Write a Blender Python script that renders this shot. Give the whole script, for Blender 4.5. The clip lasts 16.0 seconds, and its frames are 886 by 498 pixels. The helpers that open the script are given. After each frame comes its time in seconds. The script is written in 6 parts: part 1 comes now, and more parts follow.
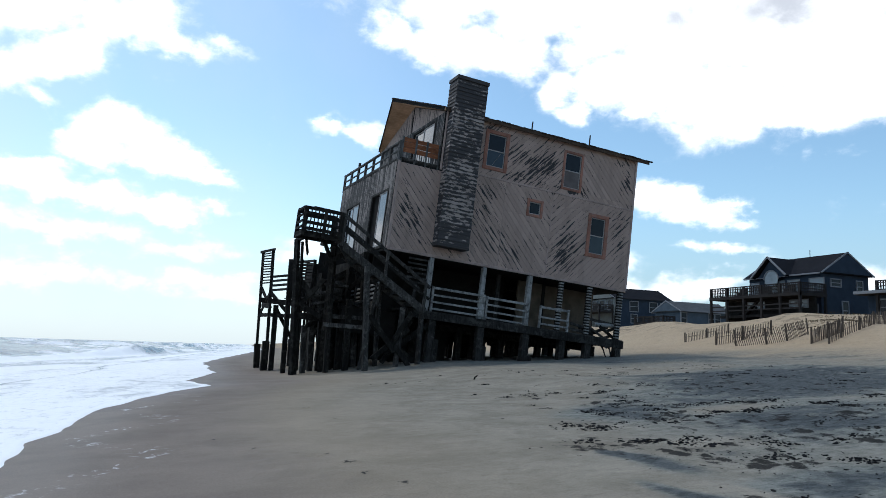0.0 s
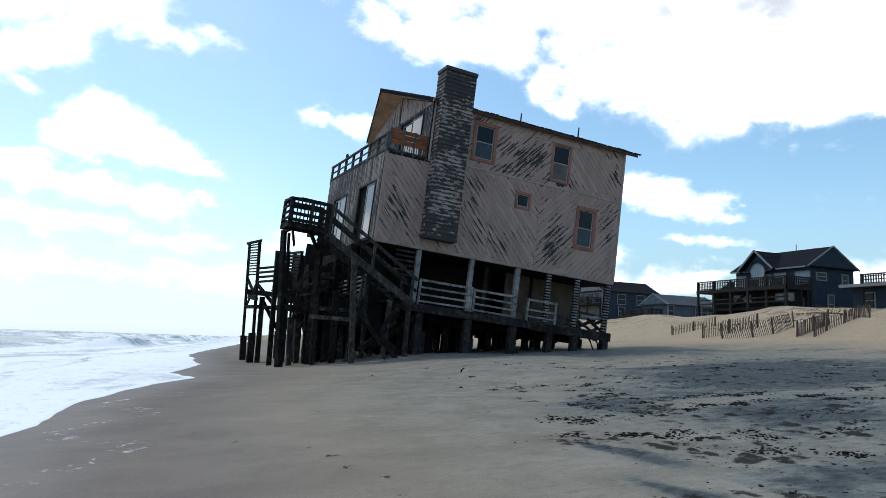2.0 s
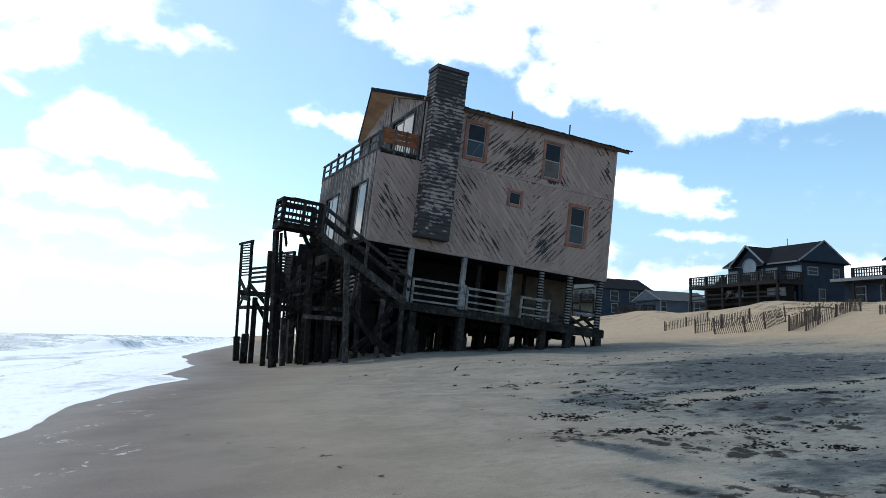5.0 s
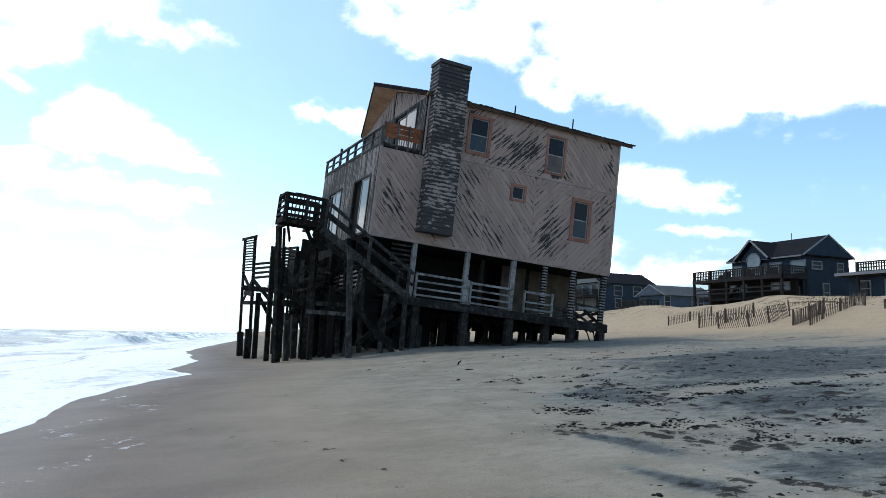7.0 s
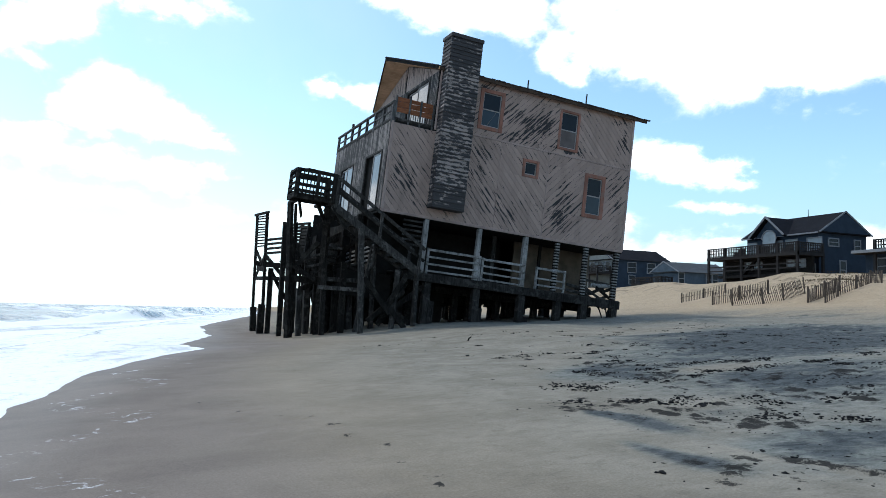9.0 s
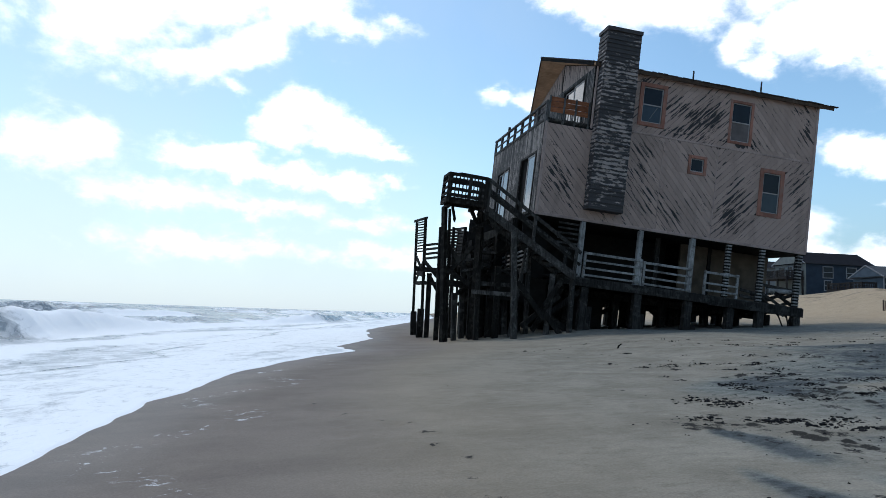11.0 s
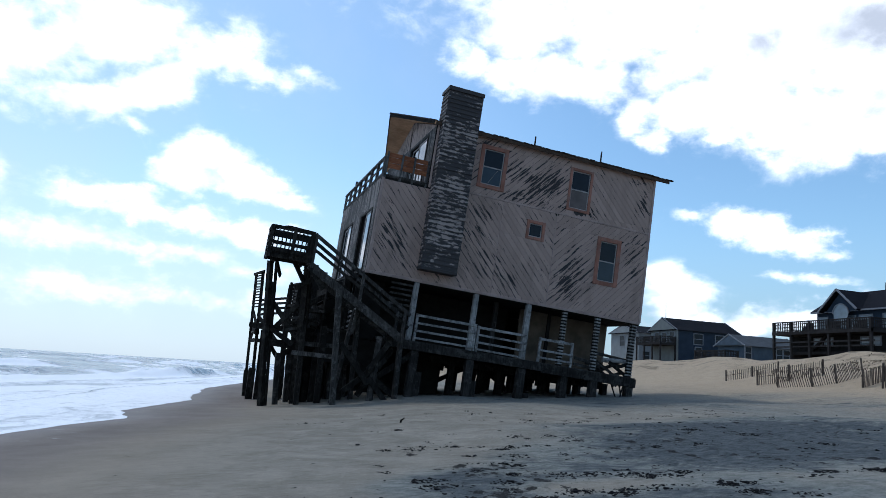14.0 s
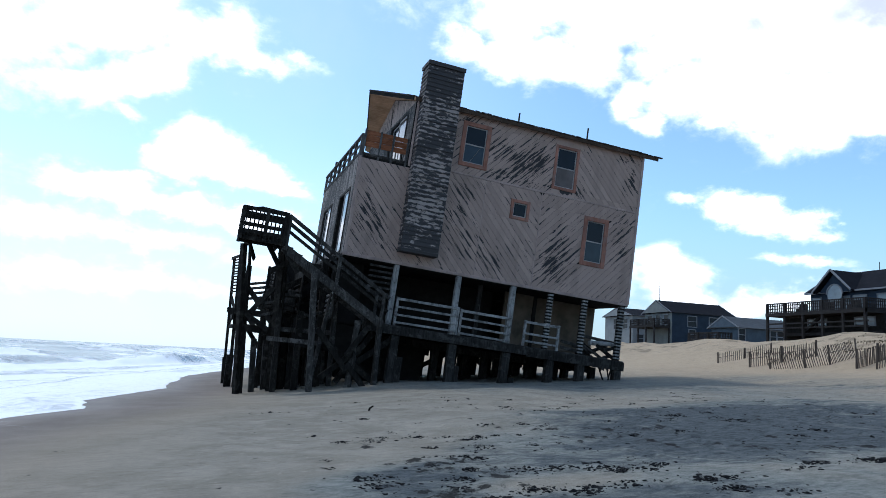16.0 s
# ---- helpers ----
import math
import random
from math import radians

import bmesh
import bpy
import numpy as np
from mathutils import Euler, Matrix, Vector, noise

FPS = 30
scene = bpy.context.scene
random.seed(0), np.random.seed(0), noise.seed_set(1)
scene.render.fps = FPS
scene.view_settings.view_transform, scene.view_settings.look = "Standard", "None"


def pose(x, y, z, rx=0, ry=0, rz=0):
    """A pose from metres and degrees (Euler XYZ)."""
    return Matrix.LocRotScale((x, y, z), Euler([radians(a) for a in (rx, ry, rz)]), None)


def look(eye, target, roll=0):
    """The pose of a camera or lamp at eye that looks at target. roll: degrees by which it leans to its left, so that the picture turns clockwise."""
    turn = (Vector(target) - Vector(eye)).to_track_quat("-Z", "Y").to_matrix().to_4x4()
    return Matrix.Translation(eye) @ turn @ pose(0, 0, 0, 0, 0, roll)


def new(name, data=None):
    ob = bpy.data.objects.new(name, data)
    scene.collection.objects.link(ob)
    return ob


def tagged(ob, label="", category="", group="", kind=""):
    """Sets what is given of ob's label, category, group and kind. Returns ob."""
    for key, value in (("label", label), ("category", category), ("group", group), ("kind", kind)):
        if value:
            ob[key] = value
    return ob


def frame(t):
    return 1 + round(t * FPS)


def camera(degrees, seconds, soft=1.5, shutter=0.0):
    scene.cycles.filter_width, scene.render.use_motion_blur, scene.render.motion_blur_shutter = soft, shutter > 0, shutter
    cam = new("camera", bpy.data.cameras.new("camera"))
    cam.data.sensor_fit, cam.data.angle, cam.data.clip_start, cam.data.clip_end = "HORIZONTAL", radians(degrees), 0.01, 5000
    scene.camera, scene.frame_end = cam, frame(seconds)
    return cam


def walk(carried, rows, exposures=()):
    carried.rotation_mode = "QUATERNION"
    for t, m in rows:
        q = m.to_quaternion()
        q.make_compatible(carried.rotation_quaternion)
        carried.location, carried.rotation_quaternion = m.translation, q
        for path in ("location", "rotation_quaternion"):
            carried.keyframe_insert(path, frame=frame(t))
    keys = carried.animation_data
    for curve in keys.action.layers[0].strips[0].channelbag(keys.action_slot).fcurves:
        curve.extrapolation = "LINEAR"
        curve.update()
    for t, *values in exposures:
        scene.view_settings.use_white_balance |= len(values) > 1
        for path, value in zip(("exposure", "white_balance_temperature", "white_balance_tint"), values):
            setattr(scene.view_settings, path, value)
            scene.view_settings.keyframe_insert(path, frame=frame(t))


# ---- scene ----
cam = camera(61.88, 16.0, soft=0.8)
PATH = [
    (0.0, pose(-9.051, -26.547, 1.600, 97.84, -1.81, -23.52)),
    (0.5, pose(-9.008, -26.452, 1.634, 97.46, -1.85, -23.71)),
    (1.0, pose(-8.955, -26.399, 1.600, 97.31, -1.93, -24.00)),
    (1.5, pose(-8.974, -26.427, 1.617, 97.19, -2.05, -24.25)),
    (2.0, pose(-8.958, -26.434, 1.604, 97.28, -1.92, -24.42)),
    (2.5, pose(-8.875, -26.393, 1.565, 97.40, -1.64, -24.18)),
    (3.0, pose(-9.020, -26.425, 1.621, 97.17, -1.80, -24.36)),
    (3.5, pose(-8.980, -26.447, 1.615, 97.19, -1.59, -24.76)),
    (4.0, pose(-8.931, -26.455, 1.602, 97.27, -1.26, -24.92)),
    (6.5, pose(-8.992, -26.423, 1.615, 96.98, -1.30, -24.84)),
    (7.0, pose(-8.933, -26.430, 1.588, 96.81, -1.15, -24.61)),
    (7.5, pose(-8.997, -26.444, 1.623, 95.86, -1.60, -24.99)),
    (8.0, pose(-8.918, -26.449, 1.615, 95.54, -1.17, -24.57)),
    (8.5, pose(-9.009, -26.409, 1.620, 95.10, -1.71, -24.55)),
    (9.0, pose(-8.831, -26.399, 1.587, 94.95, -1.38, -23.57)),
    (9.5, pose(-8.712, -26.230, 1.543, 94.81, -1.18, -21.17)),
    (10.0, pose(-8.742, -26.081, 1.438, 94.76, -0.64, -16.01)),
    (10.2, pose(-8.664, -26.019, 1.428, 93.12, -0.32, -11.46)),
    (12.3, pose(-6.206, -26.292, 1.850, 99.78, -5.30, -13.60)),
    (12.5, pose(-5.907, -26.115, 1.814, 99.99, -5.66, -17.33)),
    (13.0, pose(-5.666, -25.943, 1.865, 101.36, -5.76, -23.91)),
    (13.5, pose(-5.335, -25.736, 1.848, 100.17, -4.34, -18.17)),
    (14.0, pose(-5.150, -25.562, 1.984, 99.64, -3.45, -17.90)),
    (14.5, pose(-4.846, -25.295, 1.917, 98.73, -2.04, -15.33)),
    (15.0, pose(-4.710, -25.256, 2.007, 97.15, -3.06, -13.68)),
    (15.5, pose(-4.464, -24.921, 2.014, 97.83, -3.41, -17.12)),
    (16.0, pose(-4.369, -24.835, 2.013, 98.51, -2.89, -18.16)),
]
walk(cam, PATH, [(0.0, -0.56, 6280, 10), (0.5, -0.52, 6300, 10), (1.5, -0.49, 6320, 9), (4.0, -0.42, 6360, 9), (6.5, -0.31, 6360, 9), (8.5, -0.23, 6340, 9), (10.2, -0.30, 6220, 9), (11.2, -0.8, 6150, 10), (12.3, -1.55, 5650, 11), (12.5, -1.45, 5650, 11), (13.0, -1.2, 5640, 12), (13.5, -0.87, 5740, 12), (14.0, -0.71, 5780, 11), (14.5, -0.55, 5820, 11), (16.0, -0.40, 5880, 11)])

# ---- world, sun ----
SUN_AZ, SUN_EL = -32.0, 61.0   # degrees from +y towards +x, and above the horizon


def nd(tree, kind, inputs=(), **props):
    n = tree.nodes.new(kind)
    if kind == "ShaderNodeMath":
        n.operation = props.pop("operation", "ADD")
    for k in props:
        if k == "blend_type":
            n.blend_type = props[k]
        elif k == "data_type":
            n.data_type = props[k]
        elif k == "operation":
            n.operation = props[k]
        elif k == "attribute_name":
            n.attribute_name = props[k]
        elif k == "clamp":
            n.use_clamp = props[k]
        elif k == "interpolation":
            n.interpolation_type = props[k]
    for key, v in dict(inputs).items():
        s = n.inputs[key]
        if isinstance(v, bpy.types.NodeSocket):
            tree.links.new(v, s)
        else:
            s.default_value = v
    return n


def fm(tree, op, a, b=0.0, c=None):
    n = tree.nodes.new("ShaderNodeMath")
    n.operation = op
    for i, v in enumerate((a, b, c)):
        if v is None:
            continue
        if isinstance(v, bpy.types.NodeSocket):
            tree.links.new(v, n.inputs[i])
        else:
            n.inputs[i].default_value = v
    return n.outputs[0]


def ramp(tree, value, lo, hi, a=0.0, b=1.0):
    n = tree.nodes.new("ShaderNodeMapRange")
    n.interpolation_type = "SMOOTHSTEP"
    tree.links.new(value, n.inputs["Value"])
    for k, v in (("From Min", lo), ("From Max", hi), ("To Min", a), ("To Max", b)):
        n.inputs[k].default_value = v
    return n.outputs["Result"]


def mixc(tree, fac, a, b, blend="MIX"):
    n = tree.nodes.new("ShaderNodeMix")
    n.data_type, n.blend_type = "RGBA", blend
    for i, v in ((0, fac), (6, a), (7, b)):
        if isinstance(v, bpy.types.NodeSocket):
            tree.links.new(v, n.inputs[i])
        else:
            n.inputs[i].default_value = v if i == 0 else (*v, 1.0)[:4]
    return n.outputs[2]


def noise_tex(tree, vec, scale, detail=4.0, rough=0.55, dist=0.0):
    n = tree.nodes.new("ShaderNodeTexNoise")
    n.inputs["Scale"].default_value = scale
    n.inputs["Detail"].default_value = detail
    n.inputs["Roughness"].default_value = rough
    n.inputs["Distortion"].default_value = dist
    if vec is not None:
        tree.links.new(vec, n.inputs["Vector"])
    return n.outputs["Fac"]


def scaled(tree, vec, s, rot=(0, 0, 0), loc=(0, 0, 0)):
    n = tree.nodes.new("ShaderNodeMapping")
    tree.links.new(vec, n.inputs["Vector"])
    n.inputs["Scale"].default_value = s
    n.inputs["Rotation"].default_value = rot
    n.inputs["Location"].default_value = loc
    return n.outputs[0]


def make_world():
    world = bpy.data.worlds.new("sky")
    scene.world = world
    world.use_nodes = True
    t = world.node_tree
    t.nodes.clear()
    sky = t.nodes.new("ShaderNodeTexSky")
    sky.sky_type, sky.sun_disc = "NISHITA", False
    sky.sun_elevation, sky.sun_rotation = radians(SUN_EL), radians(SUN_AZ)
    sky.air_density, sky.dust_density, sky.ozone_density = 1.0, 0.8, 1.0
    co = t.nodes.new("ShaderNodeTexCoord").outputs["Generated"]
    sep = t.nodes.new("ShaderNodeSeparateXYZ")
    t.links.new(co, sep.inputs[0])
    x, y, z = sep.outputs
    az = fm(t, "ARCTAN2", x, y)
    el = fm(t, "ARCSINE", z)
    # puffs of cloud: azimuth, elevation, half-widths, tilt, weight, in degrees
    clouds = [
        # high bank over the sea
        (-9, 22.5, 5.5, 2.6, 8, 1.0), (-5, 19.6, 3.4, 1.6, 20, .95), (-9.5, 17.6, 3.2, 1.2, 12, .9), (-1.0, 22.6, 3.8, 1.7, 10, .9), (2.2, 21.3, 3.0, .8, -8, .75), (5.2, 21.6, 2.2, .5, -4, .55),
        (-6.4, 16.8, 2.0, .6, -10, .6), (-16, 20, 5, 3, 0, .95),
        # cumulus over the sea and the layers under it
        (-1.6, 14.6, 2.6, 1.35, 0, 1.1), (-3.4, 13.6, 2.2, 1.0, 10, 1.0), (1.0, 13.9, 2.4, 1.2, -18, 1.05), (3.6, 12.9, 2.0, .9, -22, 1.0), (5.8, 12.2, 1.6, .5, -18, .85),
        (-8.6, 11.0, 3.0, .95, 0, .95), (-4.4, 10.2, 3.2, .75, -4, .9), (-.6, 9.6, 2.8, .6, -4, .82), (2.6, 9.4, 2.6, .8, -6, .9), (6.0, 9.9, 1.8, .5, 0, .6), (-11, 8.0, 5, 1.2, 0, .75), (-3, 7.6, 5, .8, 0, .66), (4, 6.7, 4, .7, 0, .62),
        (-8, 4.6, 8, 1.1, 0, .66), (5, 4.2, 7, .9, 0, .6), (-18, 11, 4, 2, 0, .8), (12.0, 7.4, 2.6, 1.0, 0, .7),
        (-1.5, 13.3, 3.0, 1.0, 0, 1.0), (2.0, 13.0, 3.0, .9, -8, 1.0), (4.8, 12.3, 2.2, .6, -8, .9), (-6.5, 11.2, 2.6, .8, 0, .95), (-2.2, 10.4, 2.6, .8, 0, .9), (1.5, 9.8, 3.0, .7, 0, .85),
        # small one behind the gable
        (14.0, 16.7, 1.6, .5, 6, .8), (16.6, 16.6, 2.2, .75, 0, .95),
        # the great bank inland
        (18.6, 24.0, 1.9, 1.1, -12, .95), (21.8, 23.2, 2.2, 1.4, -8, 1.0), (25.4, 23.0, 2.6, 1.7, 0, 1.0), (29.2, 22.8, 2.2, 1.7, 0, .95), (23, 27, 4, 2.4, 0, 1.05), (31.5, 26, 5, 2.0, 0, 1.1), (32.2, 20.3, 1.5, 1.4, 0, .95), (33.6, 18.4, 1.2, .8, 0, .9),
        (36.5, 20.6, 3.0, 1.9, 0, 1.1), (40.5, 20.3, 3.2, 2.2, 0, 1.25), (44.2, 18.9, 3.2, 2.3, 0, 1.35), (48.5, 19.6, 3.4, 2.6, 0, 1.4), (53, 19.2, 3.6, 2.4, 0, 1.35), (41, 24.5, 5, 2.8, 0, 1.3), (49, 24.5, 6, 3.4, 0, 1.55), (57, 23, 5, 4, 0, 1.4), (38, 29, 20, 3.5, 0, 1.1), (63, 18, 5, 4, 0, 1.0),
        (44.6, 16.9, 3.0, .9, 0, 1.0), (50, 16.9, 4, .9, 0, 1.05), (38.6, 18.6, 2.4, .8, 0, 1.0), (55, 17.2, 4, 1.2, 0, 1.0),
        (35.2, 23.6, 2.6, 1.6, 0, .95), (33.5, 22.4, 2.0, 1.2, 0, .8),
        # drifting one inland of the house
        (36.4, 12.4, 1.8, .55, -6, .7), (39.2, 12.0, 2.0, .85, -10, 1.05), (41.6, 11.4, 2.1, .95, -14, 1.1), (44.0, 10.6, 1.9, .8, -16, 1.05), (45.6, 10.2, 1.0, .5, -16, .85), (41.6, 8.1, 1.2, .4, 0, .6), (44.6, 7.9, 2.0, .45, -6, .85),
        # low cumulus behind the houses
        (34.0, 8.0, 1.9, 1.3, 0, .95), (35.2, 6.4, 2.4, 1.4, 0, 1.0), (37.2, 4.8, 2.2, 1.1, 0, .95), (40.6, 5.2, 2.4, .9, 14, .9), (43.5, 5.4, 2.2, .8, 0, .85), (52, 5.6, 3.0, .9, -8, .9), (56, 5.4, 4, 1.1, 0, .8), (28, 6, 6, 1.4, 0, .6), (52.5, 14.5, 1.2, .5, 0, .36), (50.0, 14.4, .8, .6, 0, .36)]
    flat = t.nodes.new("ShaderNodeCombineXYZ")
    t.links.new(az, flat.inputs[0])
    t.links.new(fm(t, "MULTIPLY", el, 1.5), flat.inputs[1])
    n1 = noise_tex(t, flat.outputs[0], 16.0, 9.0, 0.60, 0.25)
    billow = noise_tex(t, flat.outputs[0], 24.0, 6.0, 0.52, 0.15)
    n2 = noise_tex(t, co, 2.6, 7.0, 0.6, 0.2)
    # ragged outlines: the puffs are laid out on a stirred sky
    stir_a = fm(t, "MULTIPLY_ADD", fm(t, "SUBTRACT", noise_tex(t, flat.outputs[0], 13.0, 5.0, 0.6), 0.5), radians(5.0), az)
    stir_e = fm(t, "MULTIPLY_ADD", fm(t, "SUBTRACT", noise_tex(t, scaled(t, flat.outputs[0], (1, 1, 1), (0, 0, 0), (5.2, 1.3, 0)), 15.0, 5.0, 0.6), 0.5), radians(3.2), el)
    total = None
    for a, e, ra, re, tilt, wt in clouds:
        du, dv = fm(t, "SUBTRACT", stir_a, radians(a)), fm(t, "SUBTRACT", stir_e, radians(e))
        c, s = math.cos(radians(tilt)), math.sin(radians(tilt))
        u = fm(t, "MULTIPLY_ADD", du, c / radians(ra * 1.1), fm(t, "MULTIPLY", dv, s / radians(ra * 1.1)))
        v = fm(t, "MULTIPLY_ADD", dv, c / radians(re * 1.22), fm(t, "MULTIPLY", du, -s / radians(re * 1.22)))
        d = fm(t, "MULTIPLY_ADD", u, u, fm(t, "MULTIPLY", v, v))
        g = fm(t, "MULTIPLY", fm(t, "EXPONENT", fm(t, "MULTIPLY", d, -0.75)), wt)
        total = g if total is None else fm(t, "SMOOTH_MAX", total, g, 0.12)
    # scattered fair-weather cloud above the described banks
    rest = fm(t, "MULTIPLY", ramp(t, n2, 0.47, 0.70), ramp(t, z, 0.47, 0.7))
    total = fm(t, "MAXIMUM", total, rest)
    dens = fm(t, "MULTIPLY_ADD", fm(t, "SUBTRACT", n1, 0.5), 1.1, total)
    dens = fm(t, "MULTIPLY_ADD", fm(t, "SUBTRACT", billow, 0.5), 0.35, dens)
    mask = fm(t, "POWER", ramp(t, dens, 0.20, 0.90), 1.3)
    core = fm(t, "MULTIPLY", ramp(t, dens, 1.05, 1.70), ramp(t, az, radians(33), radians(42)))
    veil = fm(t, "MULTIPLY", ramp(t, az, radians(30), radians(-6)), ramp(t, n2, 0.30, 0.75, 0.05, 0.45))
    haze = fm(t, "MAXIMUM", ramp(t, z, 0.0, 0.22, 0.72, 0.0), fm(t, "MULTIPLY", ramp(t, z, 0.02, 0.30, 0.72, 0.0), ramp(t, az, radians(16), radians(2))))
    sunward = ramp(t, az, radians(8), radians(36))
    lit = mixc(t, ramp(t, billow, 0.36, 0.56), (21.0, 21.8, 22.8), (27.0, 27.5, 28.0))
    white = mixc(t, core, lit, (11.5, 12.2, 13.4))
    blue = mixc(t, 1.0, sky.outputs[0], (2.80, 3.14, 3.02), "MULTIPLY")
    blue = mixc(t, sunward, blue, mixc(t, 1.0, blue, (0.86, 0.89, 0.90), "MULTIPLY"))
    blue = mixc(t, veil, blue, (11.5, 13.5, 14.5))
    hazed = mixc(t, haze, blue, mixc(t, sunward, (13.5, 15.5, 17.0), (6.2, 8.4, 10.8)))
    col = mixc(t, mask, hazed, white)
    bg = t.nodes.new("ShaderNodeBackground")
    t.links.new(col, bg.inputs["Color"])
    bg.inputs["Strength"].default_value = 0.089
    out = t.nodes.new("ShaderNodeOutputWorld")
    t.links.new(bg.outputs[0], out.inputs[0])


make_world()
sun = new("sun", bpy.data.lights.new("sun", "SUN"))
sun.data.energy, sun.data.angle, sun.data.color = 2.3, radians(5.0), (1.0, 0.95, 0.88)
_az, _el = radians(SUN_AZ), radians(SUN_EL)
sun.matrix_world = look((math.sin(_az) * math.cos(_el) * 90, math.cos(_az) * math.cos(_el) * 90, math.sin(_el) * 90), (0, 0, 0))


# ---- materials ----
def material(name, rough=0.8, metallic=0.0, spec=0.4):
    m = bpy.data.materials.new(name)
    m.use_nodes = True
    t = m.node_tree
    b = t.nodes["Principled BSDF"]
    b.inputs["Roughness"].default_value = rough
    b.inputs["Metallic"].default_value = metallic
    b.inputs["Specular IOR Level"].default_value = spec
    return m, t, b


def bump(t, b, height, strength=0.4, distance=0.02):
    n = t.nodes.new("ShaderNodeBump")
    n.inputs["Strength"].default_value, n.inputs["Distance"].default_value = strength, distance
    t.links.new(height, n.inputs["Height"])
    t.links.new(n.outputs[0], b.inputs["Normal"])


def coords(t, which="Object"):
    return t.nodes.new("ShaderNodeTexCoord").outputs[which]


def rnd(t):
    return t.nodes.new("ShaderNodeObjectInfo").outputs["Random"]


def wood(name, dark, light, grain=(30, 30, 2), rough=0.85, worn=None):
    m, t, b = material(name, rough, 0.0, 0.05)
    co = coords(t)
    g = noise_tex(t, scaled(t, co, grain), 1.0, 6, 0.6)
    s = noise_tex(t, co, 1.3, 5, 0.6)
    c = mixc(t, ramp(t, g, 0.3, 0.7), dark, light)
    c = mixc(t, ramp(t, s, 0.35, 0.7, 0.0, 0.55), c, tuple(v * 0.45 for v in dark))
    if worn:
        c = mixc(t, ramp(t, noise_tex(t, co, 4.0, 8, 0.7), 0.50, 0.62, 0.0, 0.8), c, worn)
    v = fm(t, "ADD", fm(t, "MULTIPLY", rnd(t), 0.35), 0.82)
    c = mixc(t, 1.0, c, v, "MULTIPLY")
    t.links.new(c, b.inputs["Base Color"])
    bump(t, b, g, 0.5, 0.01)
    return m


def board_paint(name, paint, bare, lo, hi, spread=0.9, edge_w=0.15, su=1.0, sv=4.0, bare_spots=()):
    """Peeling paint on boards: u along the board in metres, v across from 0 to 1."""
    m, t, b = material(name, 0.82)
    uv = coords(t, "UV")
    co = coords(t)
    sep = t.nodes.new("ShaderNodeSeparateXYZ")
    t.links.new(uv, sep.inputs[0])
    com = t.nodes.new("ShaderNodeCombineXYZ")
    t.links.new(fm(t, "MULTIPLY", sep.outputs[0], su), com.inputs[0])
    t.links.new(fm(t, "MULTIPLY", sep.outputs[1], sv), com.inputs[1])
    t.links.new(fm(t, "MULTIPLY", rnd(t), 57.0), com.inputs[2])
    streak = noise_tex(t, com.outputs[0], 1.4, 6, 0.62)
    patch = noise_tex(t, co, 0.55, 3, 0.5)
    edge = fm(t, "ABSOLUTE", fm(t, "SUBTRACT", sep.outputs[1], 0.5))
    streak = fm(t, "ADD", fm(t, "MULTIPLY", fm(t, "SUBTRACT", streak, 0.5), 1.5), 0.5)
    k = fm(t, "ADD", fm(t, "ADD", streak, fm(t, "MULTIPLY", fm(t, "SUBTRACT", patch, 0.5), spread)), fm(t, "MULTIPLY", edge, edge_w))
    sx = t.nodes.new("ShaderNodeSeparateXYZ")
    t.links.new(co, sx.inputs[0])
    for cx, cz, rx, rz, wt in bare_spots:   # where the weather has taken the paint off, in plan units
        a = fm(t, "DIVIDE", fm(t, "SUBTRACT", sx.outputs[0], cx * 1.15), rx * 1.15)
        c = fm(t, "DIVIDE", fm(t, "SUBTRACT", sx.outputs[2], cz * 1.15), rz * 1.15)
        g = fm(t, "EXPONENT", fm(t, "MULTIPLY", fm(t, "ADD", fm(t, "MULTIPLY", a, a), fm(t, "MULTIPLY", c, c)), -1.0))
        k = fm(t, "ADD", k, fm(t, "MULTIPLY", g, wt))
    mask = ramp(t, k, lo, hi)
    fine = noise_tex(t, scaled(t, uv, (4, 14, 1)), 3.0, 6, 0.65)
    grey = mixc(t, fine, tuple(v * 0.8 for v in paint), tuple(min(1, v * 1.18) for v in paint))
    stain = noise_tex(t, scaled(t, co, (1.5, 1.5, 0.35)), 1.4, 5, 0.6)
    grey = mixc(t, ramp(t, stain, 0.45, 0.75, 0, 0.45), grey, tuple(v * 0.55 for v in paint))
    raw = mixc(t, fine, tuple(v * 0.5 for v in bare), tuple(v * 1.5 for v in bare))
    c = mixc(t, mask, grey, raw)
    c = mixc(t, 1.0, c, fm(t, "ADD", fm(t, "MULTIPLY", rnd(t), 0.22), 0.88), "MULTIPLY")
    t.links.new(c, b.inputs["Base Color"])
    bump(t, b, fm(t, "SUBTRACT", fm(t, "MULTIPLY", fine, 0.4), mask), 0.6, 0.006)
    return m


def plain(name, colour, rough=0.7, var=0.3, scale=3.0, metallic=0.0):
    m, t, b = material(name, rough, metallic, 0.06)
    co = coords(t)
    n = noise_tex(t, co, scale, 7, 0.62)
    f = noise_tex(t, co, scale * 11, 4, 0.6)
    c = mixc(t, ramp(t, n, 0.25, 0.75), tuple(v * (1 - var) for v in colour), tuple(min(1, v * (1 + var)) for v in colour))
    t.links.new(mixc(t, fm(t, "MULTIPLY", f, 0.3), c, tuple(v * 0.5 for v in colour)), b.inputs["Base Color"])
    bump(t, b, f, 0.25, 0.01)
    return m


